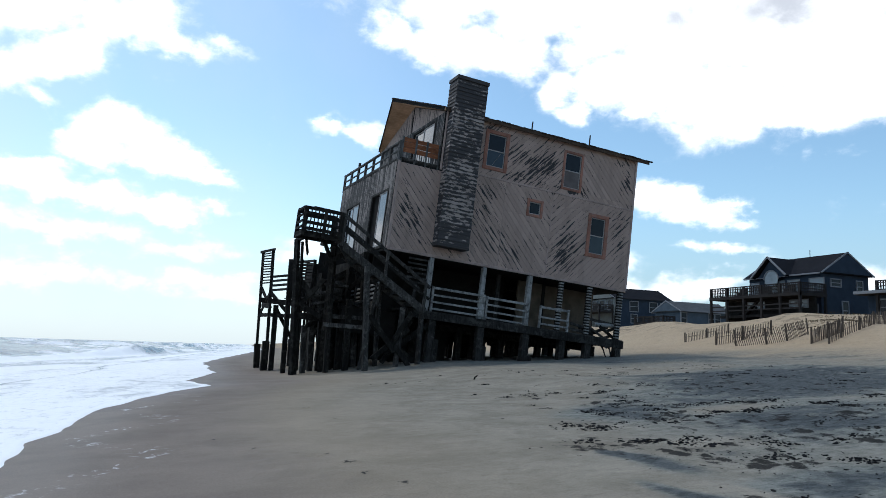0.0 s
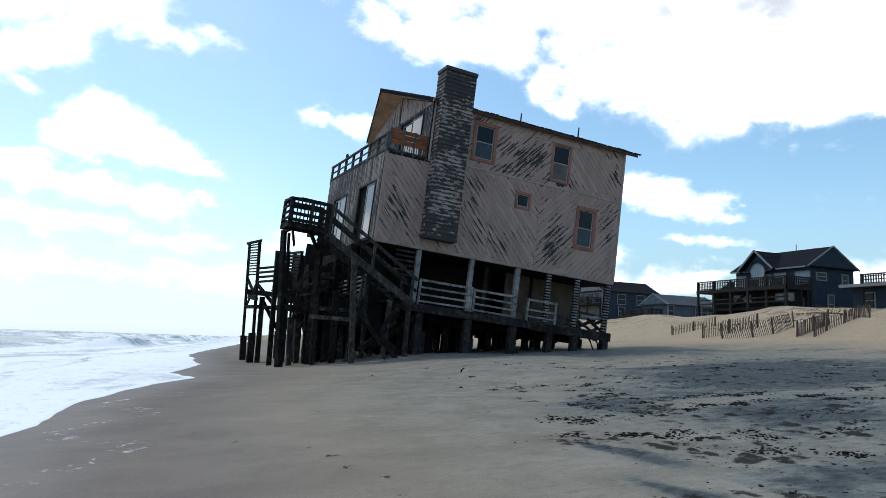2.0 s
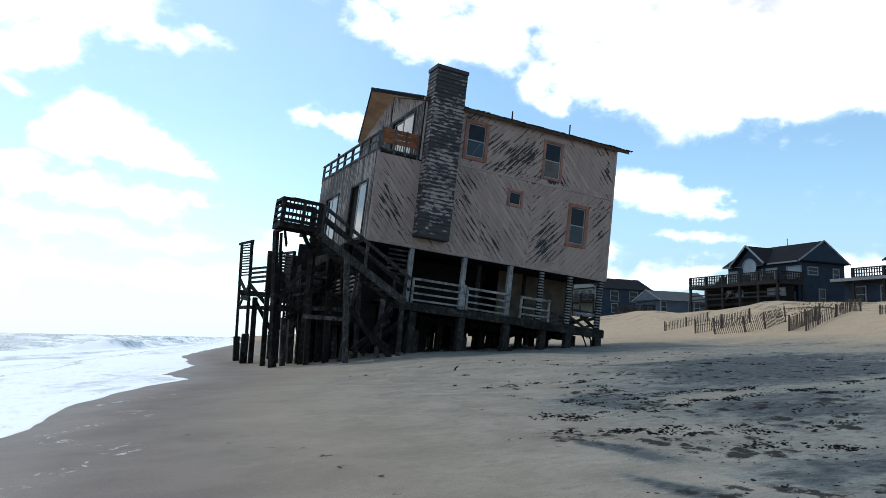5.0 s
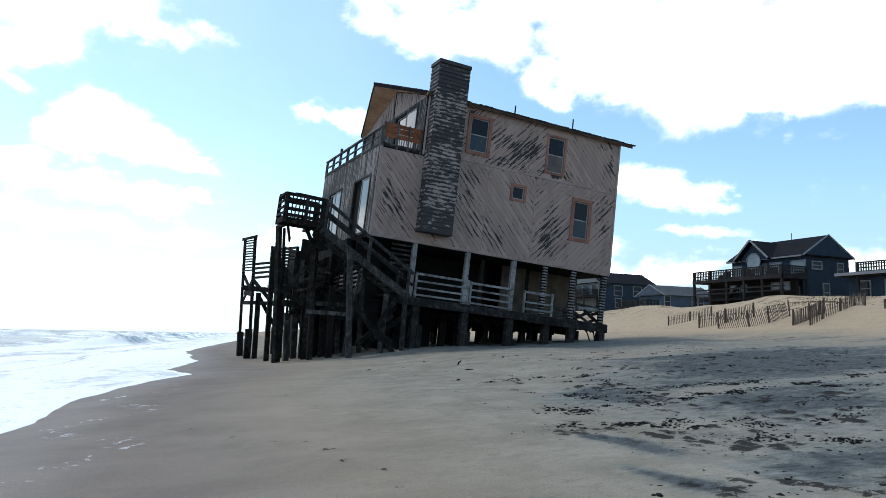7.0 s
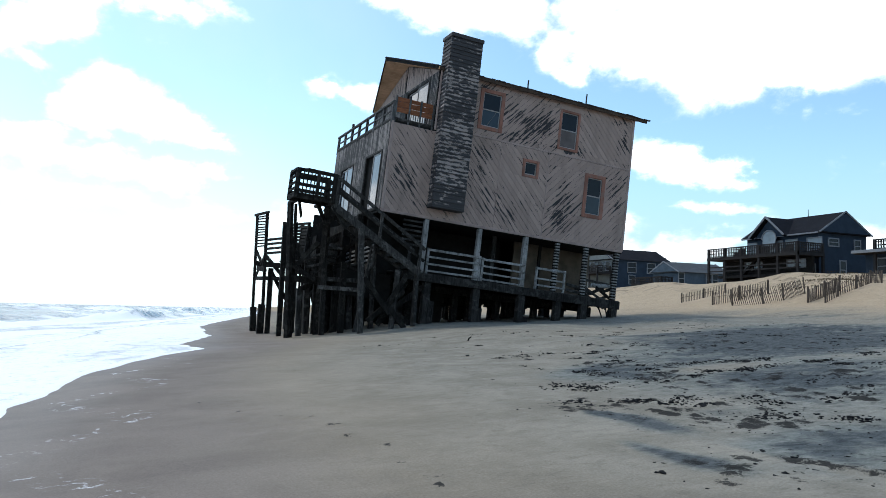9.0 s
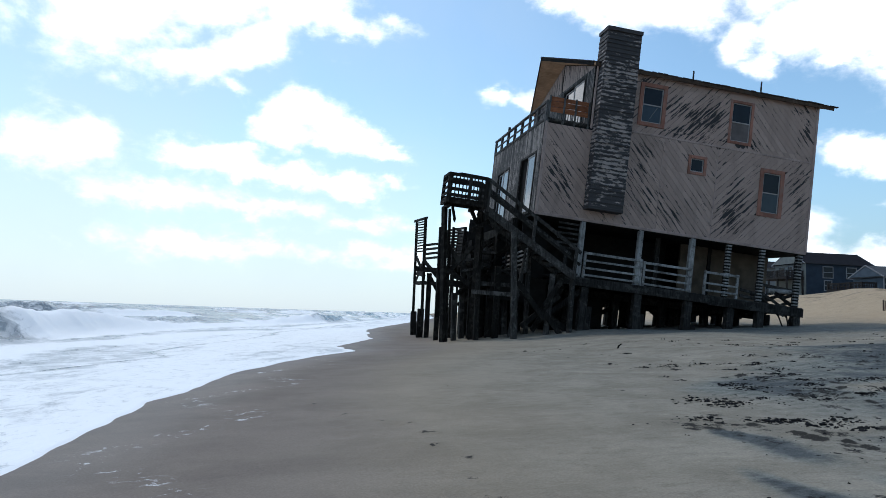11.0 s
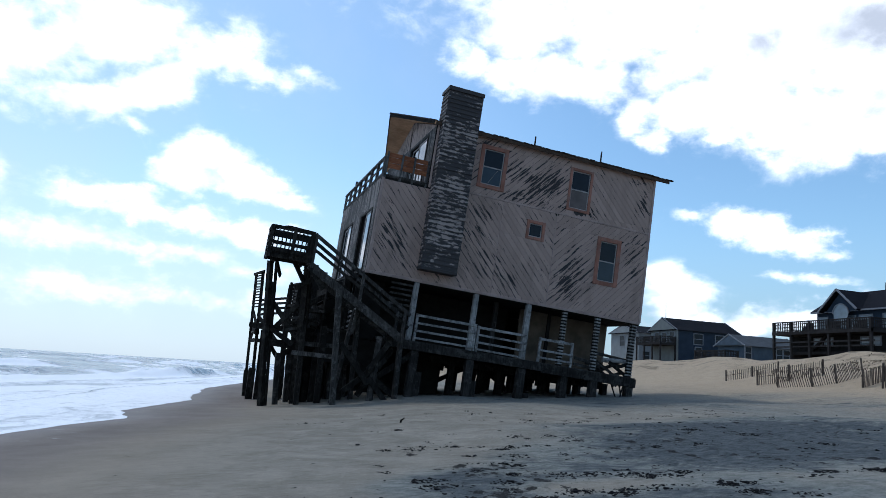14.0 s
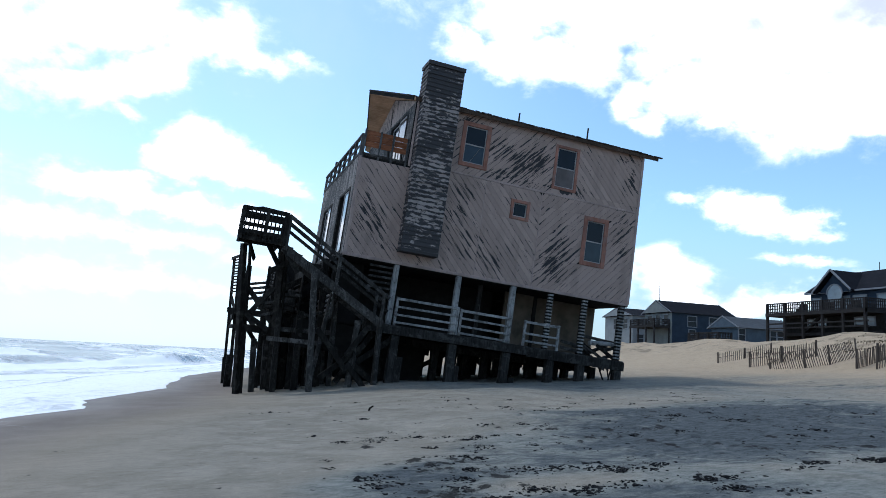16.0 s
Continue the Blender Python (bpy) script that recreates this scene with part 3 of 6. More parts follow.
def build_ground():
    xs, ys = axis(-9, 9, 0.05, 4200), axis(-25, -4, 0.05, 4200, 1.08)
    X, Y = np.meshgrid(xs, ys, indexing="ij")
    Z = land(X, Y)
    dry = np.clip((X - shore(Y) - 3.5) / 3.0, 0, 1)
    near = np.clip((40 - np.hypot(X, Y + 12)) / 15, 0, 1)
    # trampled and wind-ridged sand up the beach
    lump = np.clip(value_noise(X * 1.6, Y * 1.6, 3) * 0.6 + value_noise(X * 3.7, Y * 3.7, 5) * 0.4 - 0.52, 0, 1)
    patch = np.clip((value_noise(X * 0.33 + 5, Y * 0.45, 9) - 0.42) * 3.5, 0, 1)
    rough = np.clip((X + 5.2 - 0.10 * (Y + 20)) / 2.0, 0, 1) * patch
    Z = Z + near * dry * (lump * 0.05 * rough + 0.012 * value_noise(X * 6, Y * 6, 8) * rough)
    # footprints along the damp sand
    rng = np.random.RandomState(4)
    pit = np.zeros_like(Z)
    prints = []
    for (ax, ay), (bx, by), n, deep in (((-7.2, -22.4), (-7.5, -16.8), 12, .5), ((-4.2, -16.0), (-3.2, -9.0), 9, .7), ((-2.2, -19), (3.0, -9.0), 14, .9), ((-1.0, -20), (7.0, -6.0), 17, .9),
                                        ((-3, -13), (7, -15), 14, .8), ((0, -17.5), (9, -12), 16, 1), ((-2, -9.5), (8, -8), 14, .7), ((-3.0, -11), (0, -9.6), 6, .7), ((2, -20), (11, -8), 18, 1)):
        for i in range(n):
            f = (i + 0.5) / n
            prints.append((ax + (bx - ax) * f + (0.13 if i % 2 else -0.13) + rng.uniform(-.15, .15), ay + (by - ay) * f + rng.uniform(-.15, .15), deep * rng.uniform(.6, 1), 1.0))
    for px, py in ((-7.90, -16.86), (-7.56, -16.34), (-7.60, -17.92), (-7.25, -18.46), (-7.10, -18.88), (-6.95, -19.34), (-6.93, -20.01), (-6.81, -20.58), (-5.99, -13.70), (-6.05, -15.62), (-3.12, -7.38), (-3.14, -8.86), (-6.92, -21.25), (-6.85, -21.78), (-6.83, -21.93), (-6.73, -20.53), (-6.84, -19.97), (-6.87, -19.30), (-6.99, -18.77)):
        for _ in range(4):
            prints.append((px + rng.uniform(-.07, .07), py + rng.uniform(-.05, .05), rng.uniform(.55, .95), rng.uniform(.28, .42)))
    for cx, cy, n, sp in CLUSTERS:
        for _ in range(n):
            prints.append((cx + rng.normal(0, sp), cy + rng.normal(0, sp * .8), rng.uniform(.5, 1.1), rng.uniform(.5, 1.1)))
    for _ in range(260):   # small kicked-up crumbs all over the trampled beach
        qx, qy = rng.uniform(-4.2, 9), rng.uniform(-21, -8)
        prints.append((qx, qy, rng.uniform(.6, 1.1), rng.uniform(.22, .55)))
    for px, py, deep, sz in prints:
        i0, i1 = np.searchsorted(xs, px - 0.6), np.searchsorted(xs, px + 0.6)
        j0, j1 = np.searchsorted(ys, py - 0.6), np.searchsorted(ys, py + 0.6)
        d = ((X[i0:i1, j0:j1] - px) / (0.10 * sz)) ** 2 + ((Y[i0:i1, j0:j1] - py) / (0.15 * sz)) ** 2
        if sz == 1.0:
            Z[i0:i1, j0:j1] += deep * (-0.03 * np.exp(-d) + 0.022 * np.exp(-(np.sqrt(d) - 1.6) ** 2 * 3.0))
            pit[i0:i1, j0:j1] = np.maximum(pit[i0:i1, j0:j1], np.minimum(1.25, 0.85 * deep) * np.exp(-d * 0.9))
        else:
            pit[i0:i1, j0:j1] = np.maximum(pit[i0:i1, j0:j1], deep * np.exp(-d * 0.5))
    broken = np.clip(value_noise(X * 11, Y * 11, 71) * 0.6 + value_noise(X * 19, Y * 19, 73) * 0.5 - 0.38, 0, 1)
    Z = Z + np.clip(pit, 0, 1) * broken * 0.06
    wet = 1 - np.clip((X - shore(Y) - 1.0) / 5.6, 0, 1)
    wet = wet * wet * (3 - 2 * wet)
    froth = np.exp(-((X - shore(Y) - 0.9 - 0.5 * np.sin(Y * 1.7)) / 0.16) ** 2) * np.clip((-8 - Y) / 3, 0, 1)
    gloss = 1 - np.clip((X - shore(Y) - 0.2) / 1.5, 0, 1)
    mineral = np.clip((X - np.interp(Y, [-26, -20.2, -18.2, -14.4, -6], [-5.9, -5.0, -3.9, -1.9, 1.5])) / 1.6, 0, 1) * np.clip((24 - X) / 8, 0, 1) * np.clip((3 - Y) / 3, 0.0, 1) * 0.30
    for cx, cy, rx, ry, wt in ((2.6, -16.3, 2.6, 1.5, .52), (-4.48, -20.25, .13, .25, .9), (-4.36, -20.65, .17, .3, .9), (-4.44, -21.15, .18, .35, .8), (-5.08, -21.75, .13, .35, .8), (-5.06, -22.3, .18, .35, .8), (-4.3, -22.6, .35, .5, .45), (-4.85, -21.8, .10, .35, -.6), (-4.6, -22.3, .10, .3, -.6), (-4.45, -22.9, .10, .3, -.5), (-0.2, -19.6, 1.6, 1.0, .5), (-2.5, -17.6, .9, .8, .45), (5.5, -12.5, 3.0, 1.4, .5), (-3.2, -22.3, 1.3, .5, .6),
                               (6.5, -16, 3, 2, .6), (-4.5, -19.7, .5, .5, -.5), (-5.4, -21.0, .35, .6, -.5), (-3.6, -20.3, .8, .3, -.3), (-1.0, -18.2, .9, .4, -.4), (3.5, -9.0, 4.0, 2.0, -.35), (-2.0, -11.5, 2.5, 3.0, -.35)):
        mineral = mineral + wt * np.exp(-((X - cx) / rx) ** 2 - ((Y - cy) / ry) ** 2)
    mineral = np.clip(mineral * (0.5 + 0.95 * (0.6 * value_noise(X * 0.7, Y * 0.9, 83) + 0.4 * value_noise(X * 2.1, Y * 2.4, 85))), 0, 1)
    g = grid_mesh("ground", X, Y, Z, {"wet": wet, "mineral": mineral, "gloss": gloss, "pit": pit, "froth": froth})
    g.data.materials.append(MAT["sand"])
    tagged(g, "pale grey beach sand, damp and brown by the water, dunes behind", "sand", kind="structure")


def build_sea():
    s = np.concatenate([np.arange(0, 12, 0.09), np.arange(12, 70, 0.35)])
    v, st = s[-1], 0.35
    far = []
    while v < 3800:
        st *= 1.09
        v += st
        far.append(v)
    s = np.concatenate([s, far])
    ys = [-60.0]
    while ys[-1] < 3800:
        y = ys[-1]
        ys.append(y + (0.16 if -28 < y < 12 else 0.16 + abs(y + 8 - 20 * (y > 12)) * 0.012))
    ys = np.array(ys)
    Sg, Y = np.meshgrid(s, ys, indexing="ij")
    edge = shore(Y) + 0.10 * (value_noise(Y * 2.1, Y * 0, 2) - 0.5) + 0.12 * (value_noise(Y * 0.7, Y * 0, 7) - 0.5)
    X = edge - Sg
    # swell, with lines of breakers that stand steep towards the beach
    deep = np.clip((Sg - 6) / 8, 0, 1)
    lumps = value_noise(X * 1.1, Y * 0.5, 31) * 0.5 + value_noise(X * 2.3, Y * 1.1, 33) * 0.3 + value_noise(X * 4.6, Y * 2.2, 35) * 0.2
    wave, white = np.zeros_like(Sg), np.zeros_like(Sg)
    for k, (s0, tall, back) in enumerate(((9.0, .22, 1.6), (14.5, 1.15, 2.4), (23, .95, 3.4), (35, 1.25, 5), (52, .95, 8), (74, 1.2, 10), (105, 1.1, 13), (150, 1.2, 18), (215, 1.2, 26))):
        at = s0 + s0 * 0.16 * (value_noise(Y * 0.035, Y * 0 + k, 61) - 0.5) * 2 + 0.6 * (value_noise(Y * 0.35, Y * 0 + k, 63) - 0.5)
        d = Sg - at
        run = np.clip(value_noise(Y * 0.03 + 7 * k, Y * 0, 65) * 1.7 - 0.25, 0.15, 1)
        prof = np.where(d > 0, np.exp(-(d / back) ** 2), np.exp(-(d / (0.35 * back)) ** 2))
        wave = wave + tall * run * prof * (0.72 + 0.5 * lumps)
        broken = np.clip(value_noise(Y * 0.11 + 3 * k, Y * 0, 67) * 2.4 - 0.55, 0, 1)
        white = np.maximum(white, broken * np.exp(-((d + 0.30 * back) / (0.55 * back)) ** 2) * (1.0 if s0 < 60 else .8))
    z_sea = SEA + deep * (wave + 0.16 * (lumps - 0.5) * np.clip(60 / (Sg + 20), .2, 1))
    thin = land(X, Y) + 0.012 + 0.03 * np.clip(Sg / 1.2, 0, 1) * value_noise(X * 1.3, Y * 0.9, 51) * np.clip(Sg / 0.4, 0, 1)
    lines = np.exp(-((Sg - 4.6 - 1.5 * value_noise(Y * 0.12, Y * 0, 61)) / 0.10) ** 2)
    Z = np.maximum(z_sea, thin + 0.03 * lines)
    Z = np.where(Sg < 0.05, land(X, Y) - 0.03, Z)
    foam = 0.40 * np.exp(-(Sg / 12.0) ** 2) + 0.22 + 0.75 * white - 0.16 * np.clip((Sg - 26) / 30, 0, 1) - 0.12 * (1 - white) * np.clip(wave, 0, 1) - 0.25 * lines
    foam = foam + 0.6 * np.exp(-(Sg / 0.18) ** 2)
    w = grid_mesh("water", X, Y, Z, {"foam": foam})
    w.data.materials.append(MAT["water"])
    w.data.flip_normals()
    tagged(w, "foamy grey sea with broken waves washing up the beach", "sea", kind="structure")


build_ground()
build_sea()


# ---- the leaning house ----
HOUSE = Matrix(((0.9959, 0.0025, 0.0901, 0.0), (0.0, 0.9996, -0.0282, 0.0), (-0.0901, 0.0281, 0.9955, 5.4655), (0, 0, 0, 1)))
house = thing("leaning_house", HOUSE, "abandoned two-storey wooden house with peeling mauve paint leaning on tall pilings", "house")

WINDOWS = [  # x0, x1, z0, z1 of the glass, trim width
    (3.25, 3.96, 3.53, 4.73, 0.13), (6.50, 7.20, 3.42, 4.74, 0.09), (5.18, 5.65, 2.15, 2.60, 0.10), (7.88, 8.52, 1.16, 2.53, 0.14)]


def rects_around(x0, x1, z0, z1, holes):
    """The rectangle without its holes, as rectangles."""
    out = [(x0, x1, z0, z1)]
    for a, b, c, d in holes:
        nxt = []
        for p, q, r, s in out:
            if a >= q or b <= p or c >= s or d <= r:
                nxt.append((p, q, r, s))
                continue
            if r < c:
                nxt.append((p, q, r, c))
            if d < s:
                nxt.append((p, q, d, s))
            lo, hi = max(r, c), min(s, d)
            if p < a:
                nxt.append((p, a, lo, hi))
            if b < q:
                nxt.append((b, q, lo, hi))
        out = nxt
    return out


def clip_poly(poly, axis_i, lim, keep_less):
    out = []
    for i, p in enumerate(poly):
        q = poly[(i + 1) % len(poly)]
        pin = (p[axis_i] <= lim) == keep_less or p[axis_i] == lim
        qin = (q[axis_i] <= lim) == keep_less or q[axis_i] == lim
        if pin:
            out.append(p)
        if pin != qin:
            f = (lim - p[axis_i]) / (q[axis_i] - p[axis_i])
            out.append(tuple(p[j] + f * (q[j] - p[j]) for j in (0, 1)))
    return out


def prism(poly, to3, t, uvf):
    """A board: a polygon given thickness along its normal, with the front edge eased, and uv along the board."""
    bm = bmesh.new()
    uvl = bm.loops.layers.uv.new("UVMap")
    cx, cz = sum(p[0] for p in poly) / len(poly), sum(p[1] for p in poly) / len(poly)
    back = [bm.verts.new(Vector(to3(p[0], p[1], 0.0)) * K) for p in poly]
    front = [bm.verts.new(Vector(to3(p[0], p[1], t)) * K) for p in poly]
    faces = [(bm.faces.new(front), [p for p in poly])]
    for i in range(len(poly)):
        j = (i + 1) % len(poly)
        faces.append((bm.faces.new((back[i], back[j], front[j], front[i])), [poly[i], poly[j], poly[j], poly[i]]))
    for f, ps in faces:
        for l, p in zip(f.loops, ps):
            l[uvl].uv = uvf(*p)
    bmesh.ops.recalc_face_normals(bm, faces=bm.faces)
    return bm


def diagonal_boards(wall, x0, x1, z0, z1, holes, sign, pitch=0.165, gap=0.007):
    """Diagonal siding on the long wall; sign +1 rises to the right."""
    rng = random.Random(int(x0 * 100 + z0 * 10))
    c, s = math.cos(radians(47)), math.sin(radians(47)) * sign
    cor = [(x0, z0), (x1, z0), (x1, z1), (x0, z1)]
    vs = [-s * px + c * pz for px, pz in cor]
    us = [c * px + s * pz for px, pz in cor]
    v = min(vs)
    while v < max(vs):
        strip = [(min(us), v + gap / 2), (max(us), v + gap / 2), (max(us), v + pitch - gap / 2), (min(us), v + pitch - gap / 2)]
        poly0 = [(c * u - s * w, s * u + c * w) for u, w in strip]
        for r in rects_around(x0, x1, z0, z1, holes):
            poly = poly0
            for ax, lim, less in ((0, r[0], False), (0, r[1], True), (1, r[2], False), (1, r[3], True)):
                if len(poly) > 2:
                    poly = clip_poly(poly, ax, lim, less)
            if len(poly) < 3:
                continue
            area = abs(sum(poly[i][0] * poly[(i + 1) % len(poly)][1] - poly[(i + 1) % len(poly)][0] * poly[i][1] for i in range(len(poly)))) / 2
            if area < 0.004:
                continue
            th = 0.016 + rng.uniform(-.002, .002)
            v0 = v
            bm = prism(poly, lambda a, b, d: (a, -d, b), th, lambda a, b: ((c * a + s * b) * K, (-s * a + c * b - v0) / pitch))
            part("board", bm, MAT["siding"], wall)
        v += pitch


holes = [(a - t, b + t, c - t, d + t) for a, b, c, d, t in WINDOWS]


def slabs(name, rects, y0, y1, mat, parent, plane="y"):
    bm = bmesh.new()
    for a, b, c, d in rects:
        if plane == "y":
            add_box(bm, a, b, y0, y1, c, d, 0, K)
        else:
            add_box(bm, y0, y1, a, b, c, d, 0, K)
    return part(name, bm, mat, parent)


glass_holes = [(a, b, c, d) for a, b, c, d, t in WINDOWS]
pieces = rects_around(0.0, 9.74, 0.0, 3.02, glass_holes) + rects_around(1.5, 9.74, 3.02, 5.12, glass_holes)
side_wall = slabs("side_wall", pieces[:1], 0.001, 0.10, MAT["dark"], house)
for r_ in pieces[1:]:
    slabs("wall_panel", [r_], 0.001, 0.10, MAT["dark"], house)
# the lower front with its two sliding doors, and the set-back upper front
FRONT_LOW = [(0.62, 2.35, 0.10, 2.03), (4.0, 5.65, 0.10, 2.03)]
FRONT_UP = [(0.9, 3.0, 3.1, 4.92)]
front_wall = slabs("front_wall", rects_around(0.10, 6.9, 0.0, 3.02, FRONT_LOW), 0.02, 0.10, MAT["dark"], house, "x")
upper_front = slabs("upper_front_wall", rects_around(0.10, 6.9, 3.02, 5.12, FRONT_UP), 1.52, 1.60, MAT["dark"], house, "x")
bm = bmesh.new()
vs_ = [bm.verts.new(Vector(p) * K) for p in ((1.52, 0, 5.12), (1.52, 6.9, 5.12), (1.52, 3.45, 6.18), (1.60, 0, 5.12), (1.60, 6.9, 5.12), (1.60, 3.45, 6.18))]
for f in ((0, 1, 2), (5, 4, 3), (0, 3, 4, 1), (1, 4, 5, 2), (2, 5, 3, 0)):
    bm.faces.new([vs_[i] for i in f])
bmesh.ops.recalc_face_normals(bm, faces=bm.faces)
gable = part("gable", bm, MAT["dark"], house, "weathered grey board gable under the overhang")
y_ = 0.0
while y_ < 6.85:
    a_, b_ = y_ + .006, min(y_ + .14, 6.9) - .006
    if (a_ < 3.45) == (b_ < 3.45):
        za_, zb_ = (5.12 + 1.06 * (1 - abs(q - 3.45) / 3.45) - .02 for q in (a_, b_))
        part("board", prism([(a_, 5.10), (b_, 5.10), (b_, zb_), (a_, za_)], lambda a, b, d: (1.52 - d, a, b), 0.02, lambda a, b, y0=y_: (b * K, (a - y0) / .14)), MAT["gableside"], gable)
    y_ += .14
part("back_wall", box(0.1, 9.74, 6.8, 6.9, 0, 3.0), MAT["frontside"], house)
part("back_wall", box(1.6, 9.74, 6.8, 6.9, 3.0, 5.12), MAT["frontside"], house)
part("end_wall", box(9.64, 9.74, 0.101, 6.79, 0, 5.12), MAT["siding"], house)
# floor undersides near black, their shade put into the colour
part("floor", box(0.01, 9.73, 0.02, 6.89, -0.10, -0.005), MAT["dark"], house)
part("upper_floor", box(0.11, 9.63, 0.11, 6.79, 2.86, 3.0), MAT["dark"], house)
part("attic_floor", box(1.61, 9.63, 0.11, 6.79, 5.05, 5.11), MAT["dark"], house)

# diagonal panels
diagonal_boards(side_wall, 0.10, 1.62, 0.02, 2.95, holes, -1)
diagonal_boards(side_wall, 1.62, 2.70, 0.02, 0.42, holes, -1)
diagonal_boards(side_wall, 2.70, 4.14, 0.02, 3.10, holes, -1)
diagonal_boards(side_wall, 4.17, 6.12, 0.02, 3.10, holes, -1)
diagonal_boards(side_wall, 6.15, 9.66, 0.02, 3.10, holes, 1)
diagonal_boards(side_wall, 2.70, 6.42, 3.17, 5.10, holes, 1)
diagonal_boards(side_wall, 7.28, 9.66, 3.17, 5.10, holes, -1)
for x0, x1, z0, z1 in rects_around(6.42, 7.28, 3.17, 5.10, holes):
    part("board", prism([(x0, z0), (x1, z0), (x1, z1), (x0, z1)], lambda a, b, d: (a, -d, b), 0.016, lambda a, b: (a, 0.5)), MAT["siding"], side_wall)
for a in ((2.70, 9.70, -0.03, 0.0, 3.105, 3.165), (9.665, 9.75, -0.035, 0.02, 0.0, 5.1), (0.0, 0.095, -0.035, 0.0, 0.0, 3.0), (1.53, 1.6, -0.03, 0.0, 3.0, 5.1),
          (4.143, 4.168, -0.008, 0.0, 0.02, 3.1), (6.122, 6.148, -0.026, 0.0, 0.02, 3.1), (0.0, 9.72, -0.03, 0.06, -0.07, 0.018)):
    part("trim_board", box(*a), MAT["band"], house)

# windows of the long wall
def window(x0, x1, z0, z1, t, style):
    win = part("window", add_box(bmesh.new(), x0 - .02, x1 + .02, 0.10, 0.12, z0 - .02, z1 + .02, 0, K), MAT["dark"], house, "old sash window with salmon trim boards")
    trim = MAT["trim"]
    for a in ((x0 - t, x0, z0 - t, z1 + t), (x1, x1 + t, z0 - t, z1 + t), (x0, x1, z1, z1 + t), (x0, x1, z0 - t, z0)):
        part("casing", box(a[0], a[1], -0.045, 0.0, a[2], a[3]), trim, win)
    f = 0.035
    zm = (z0 + z1) / 2
    for a in ((x0, x0 + f, z0, z1), (x1 - f, x1, z0, z1), (x0 + f, x1 - f, z1 - f, z1), (x0 + f, x1 - f, z0, z0 + f)):
        part("sash", box(a[0], a[1], 0.0, 0.05, a[2], a[3], 0.004), MAT["sash"], win)
    if style != "small":
        part("meeting_rail", box(x0 + f, x1 - f, -0.002, 0.045, zm - .02, zm + .02, 0.004), MAT["sash"], win)
        part("pane", box(x0 + f, x1 - f, 0.02, 0.026, zm + .02, z1 - f, 0), MAT["glass"], win)
        low = MAT["board_up"] if style == "boarded" else MAT["bluishglass"]
        part("pane", box(x0 + f, x1 - f, 0.012, 0.018, z0 + f, zm - .02, 0), low, win, "grey plywood sheet" if style == "boarded" else "")
        if style == "blind":
            part("blind", box(x0 + f, x1 - f, 0.06, 0.07, z0 + f, zm + .1, 0), MAT["curtain"], win, "blue-grey blind")
        if style == "torn":
            part("torn_screen", beam((x0 + .25, 0.005, z0 + .05), (x0 + .55, 0.005, zm - .05), 0.02, 0.006, 0), MAT["sash"], win)
    else:
        part("pane", box(x0 + f, x1 - f, 0.02, 0.026, z0 + f, z1 - f, 0), MAT["glass"], win)


for w_, st_ in zip(WINDOWS, ("torn", "boarded", "small", "blind")):
    window(*w_, st_)

# vertical boards on the two fronts
def vertical_boards(wall, x, y0, y1, z0, z1, holes_, pitch=0.14):
    y = y0
    while y < y1 - 0.01:
        for r in rects_around(y + .006, min(y + pitch, y1) - .006, z0, z1, holes_):
            poly = [(r[0], r[2]), (r[1], r[2]), (r[1], r[3]), (r[0], r[3])]
            yy = y
            part("board", prism(poly, lambda a, b, d: (x - d, a, b), 0.02, lambda a, b: (b * K, (a - yy) / pitch)), MAT["frontside"], wall)
        y += pitch


t_ = 0.08
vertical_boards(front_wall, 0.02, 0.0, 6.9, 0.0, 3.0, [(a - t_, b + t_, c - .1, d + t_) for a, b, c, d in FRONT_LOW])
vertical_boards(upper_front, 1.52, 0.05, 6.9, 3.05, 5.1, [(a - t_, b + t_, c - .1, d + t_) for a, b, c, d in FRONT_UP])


def slider(x, y0, y1, z0, z1, ajar=False):
    # near-black sheet stands for the unlit room behind the panes
    door = part("sliding_door", add_box(bmesh.new(), x + .10, x + .12, y0 - .02, y1 + .02, z0 - .02, z1 + .02, 0, K), MAT["dark"], house, "glazed sliding door standing half open" if ajar else "large glazed sliding door")
    for a in ((y0 - t_, y0, z0 - .1, z1 + t_), (y1, y1 + t_, z0 - .1, z1 + t_), (y0, y1, z1, z1 + t_), (y0, y1, z0 - .1, z0)):
        part("casing", box(x - .03, x + .02, a[0], a[1], a[2], a[3]), MAT["greytimber"], door)
    ym = (y0 + y1) / 2
    for a, b, dx in ((y0, ym + .03, 0.0), (y0 + .06, ym + .09, 0.045) if ajar else (ym - .03, y1, 0.045)):
        for c in ((a, a + .05, z0, z1), (b - .05, b, z0, z1), (a + .05, b - .05, z1 - .05, z1), (a + .05, b - .05, z0, z0 + .06)):
            part("stile", box(x + dx, x + dx + .04, c[0], c[1], c[2], c[3], 0.004), MAT["sash"], door)
        part("pane", box(x + dx + .015, x + dx + .022, a + .05, b - .05, z0 + .06, z1 - .05, 0), MAT["doorglass"], door)


for d in FRONT_LOW:
    slider(0.0, *d, d[0] < 1)
for d in FRONT_UP:
    slider(1.5, *d)

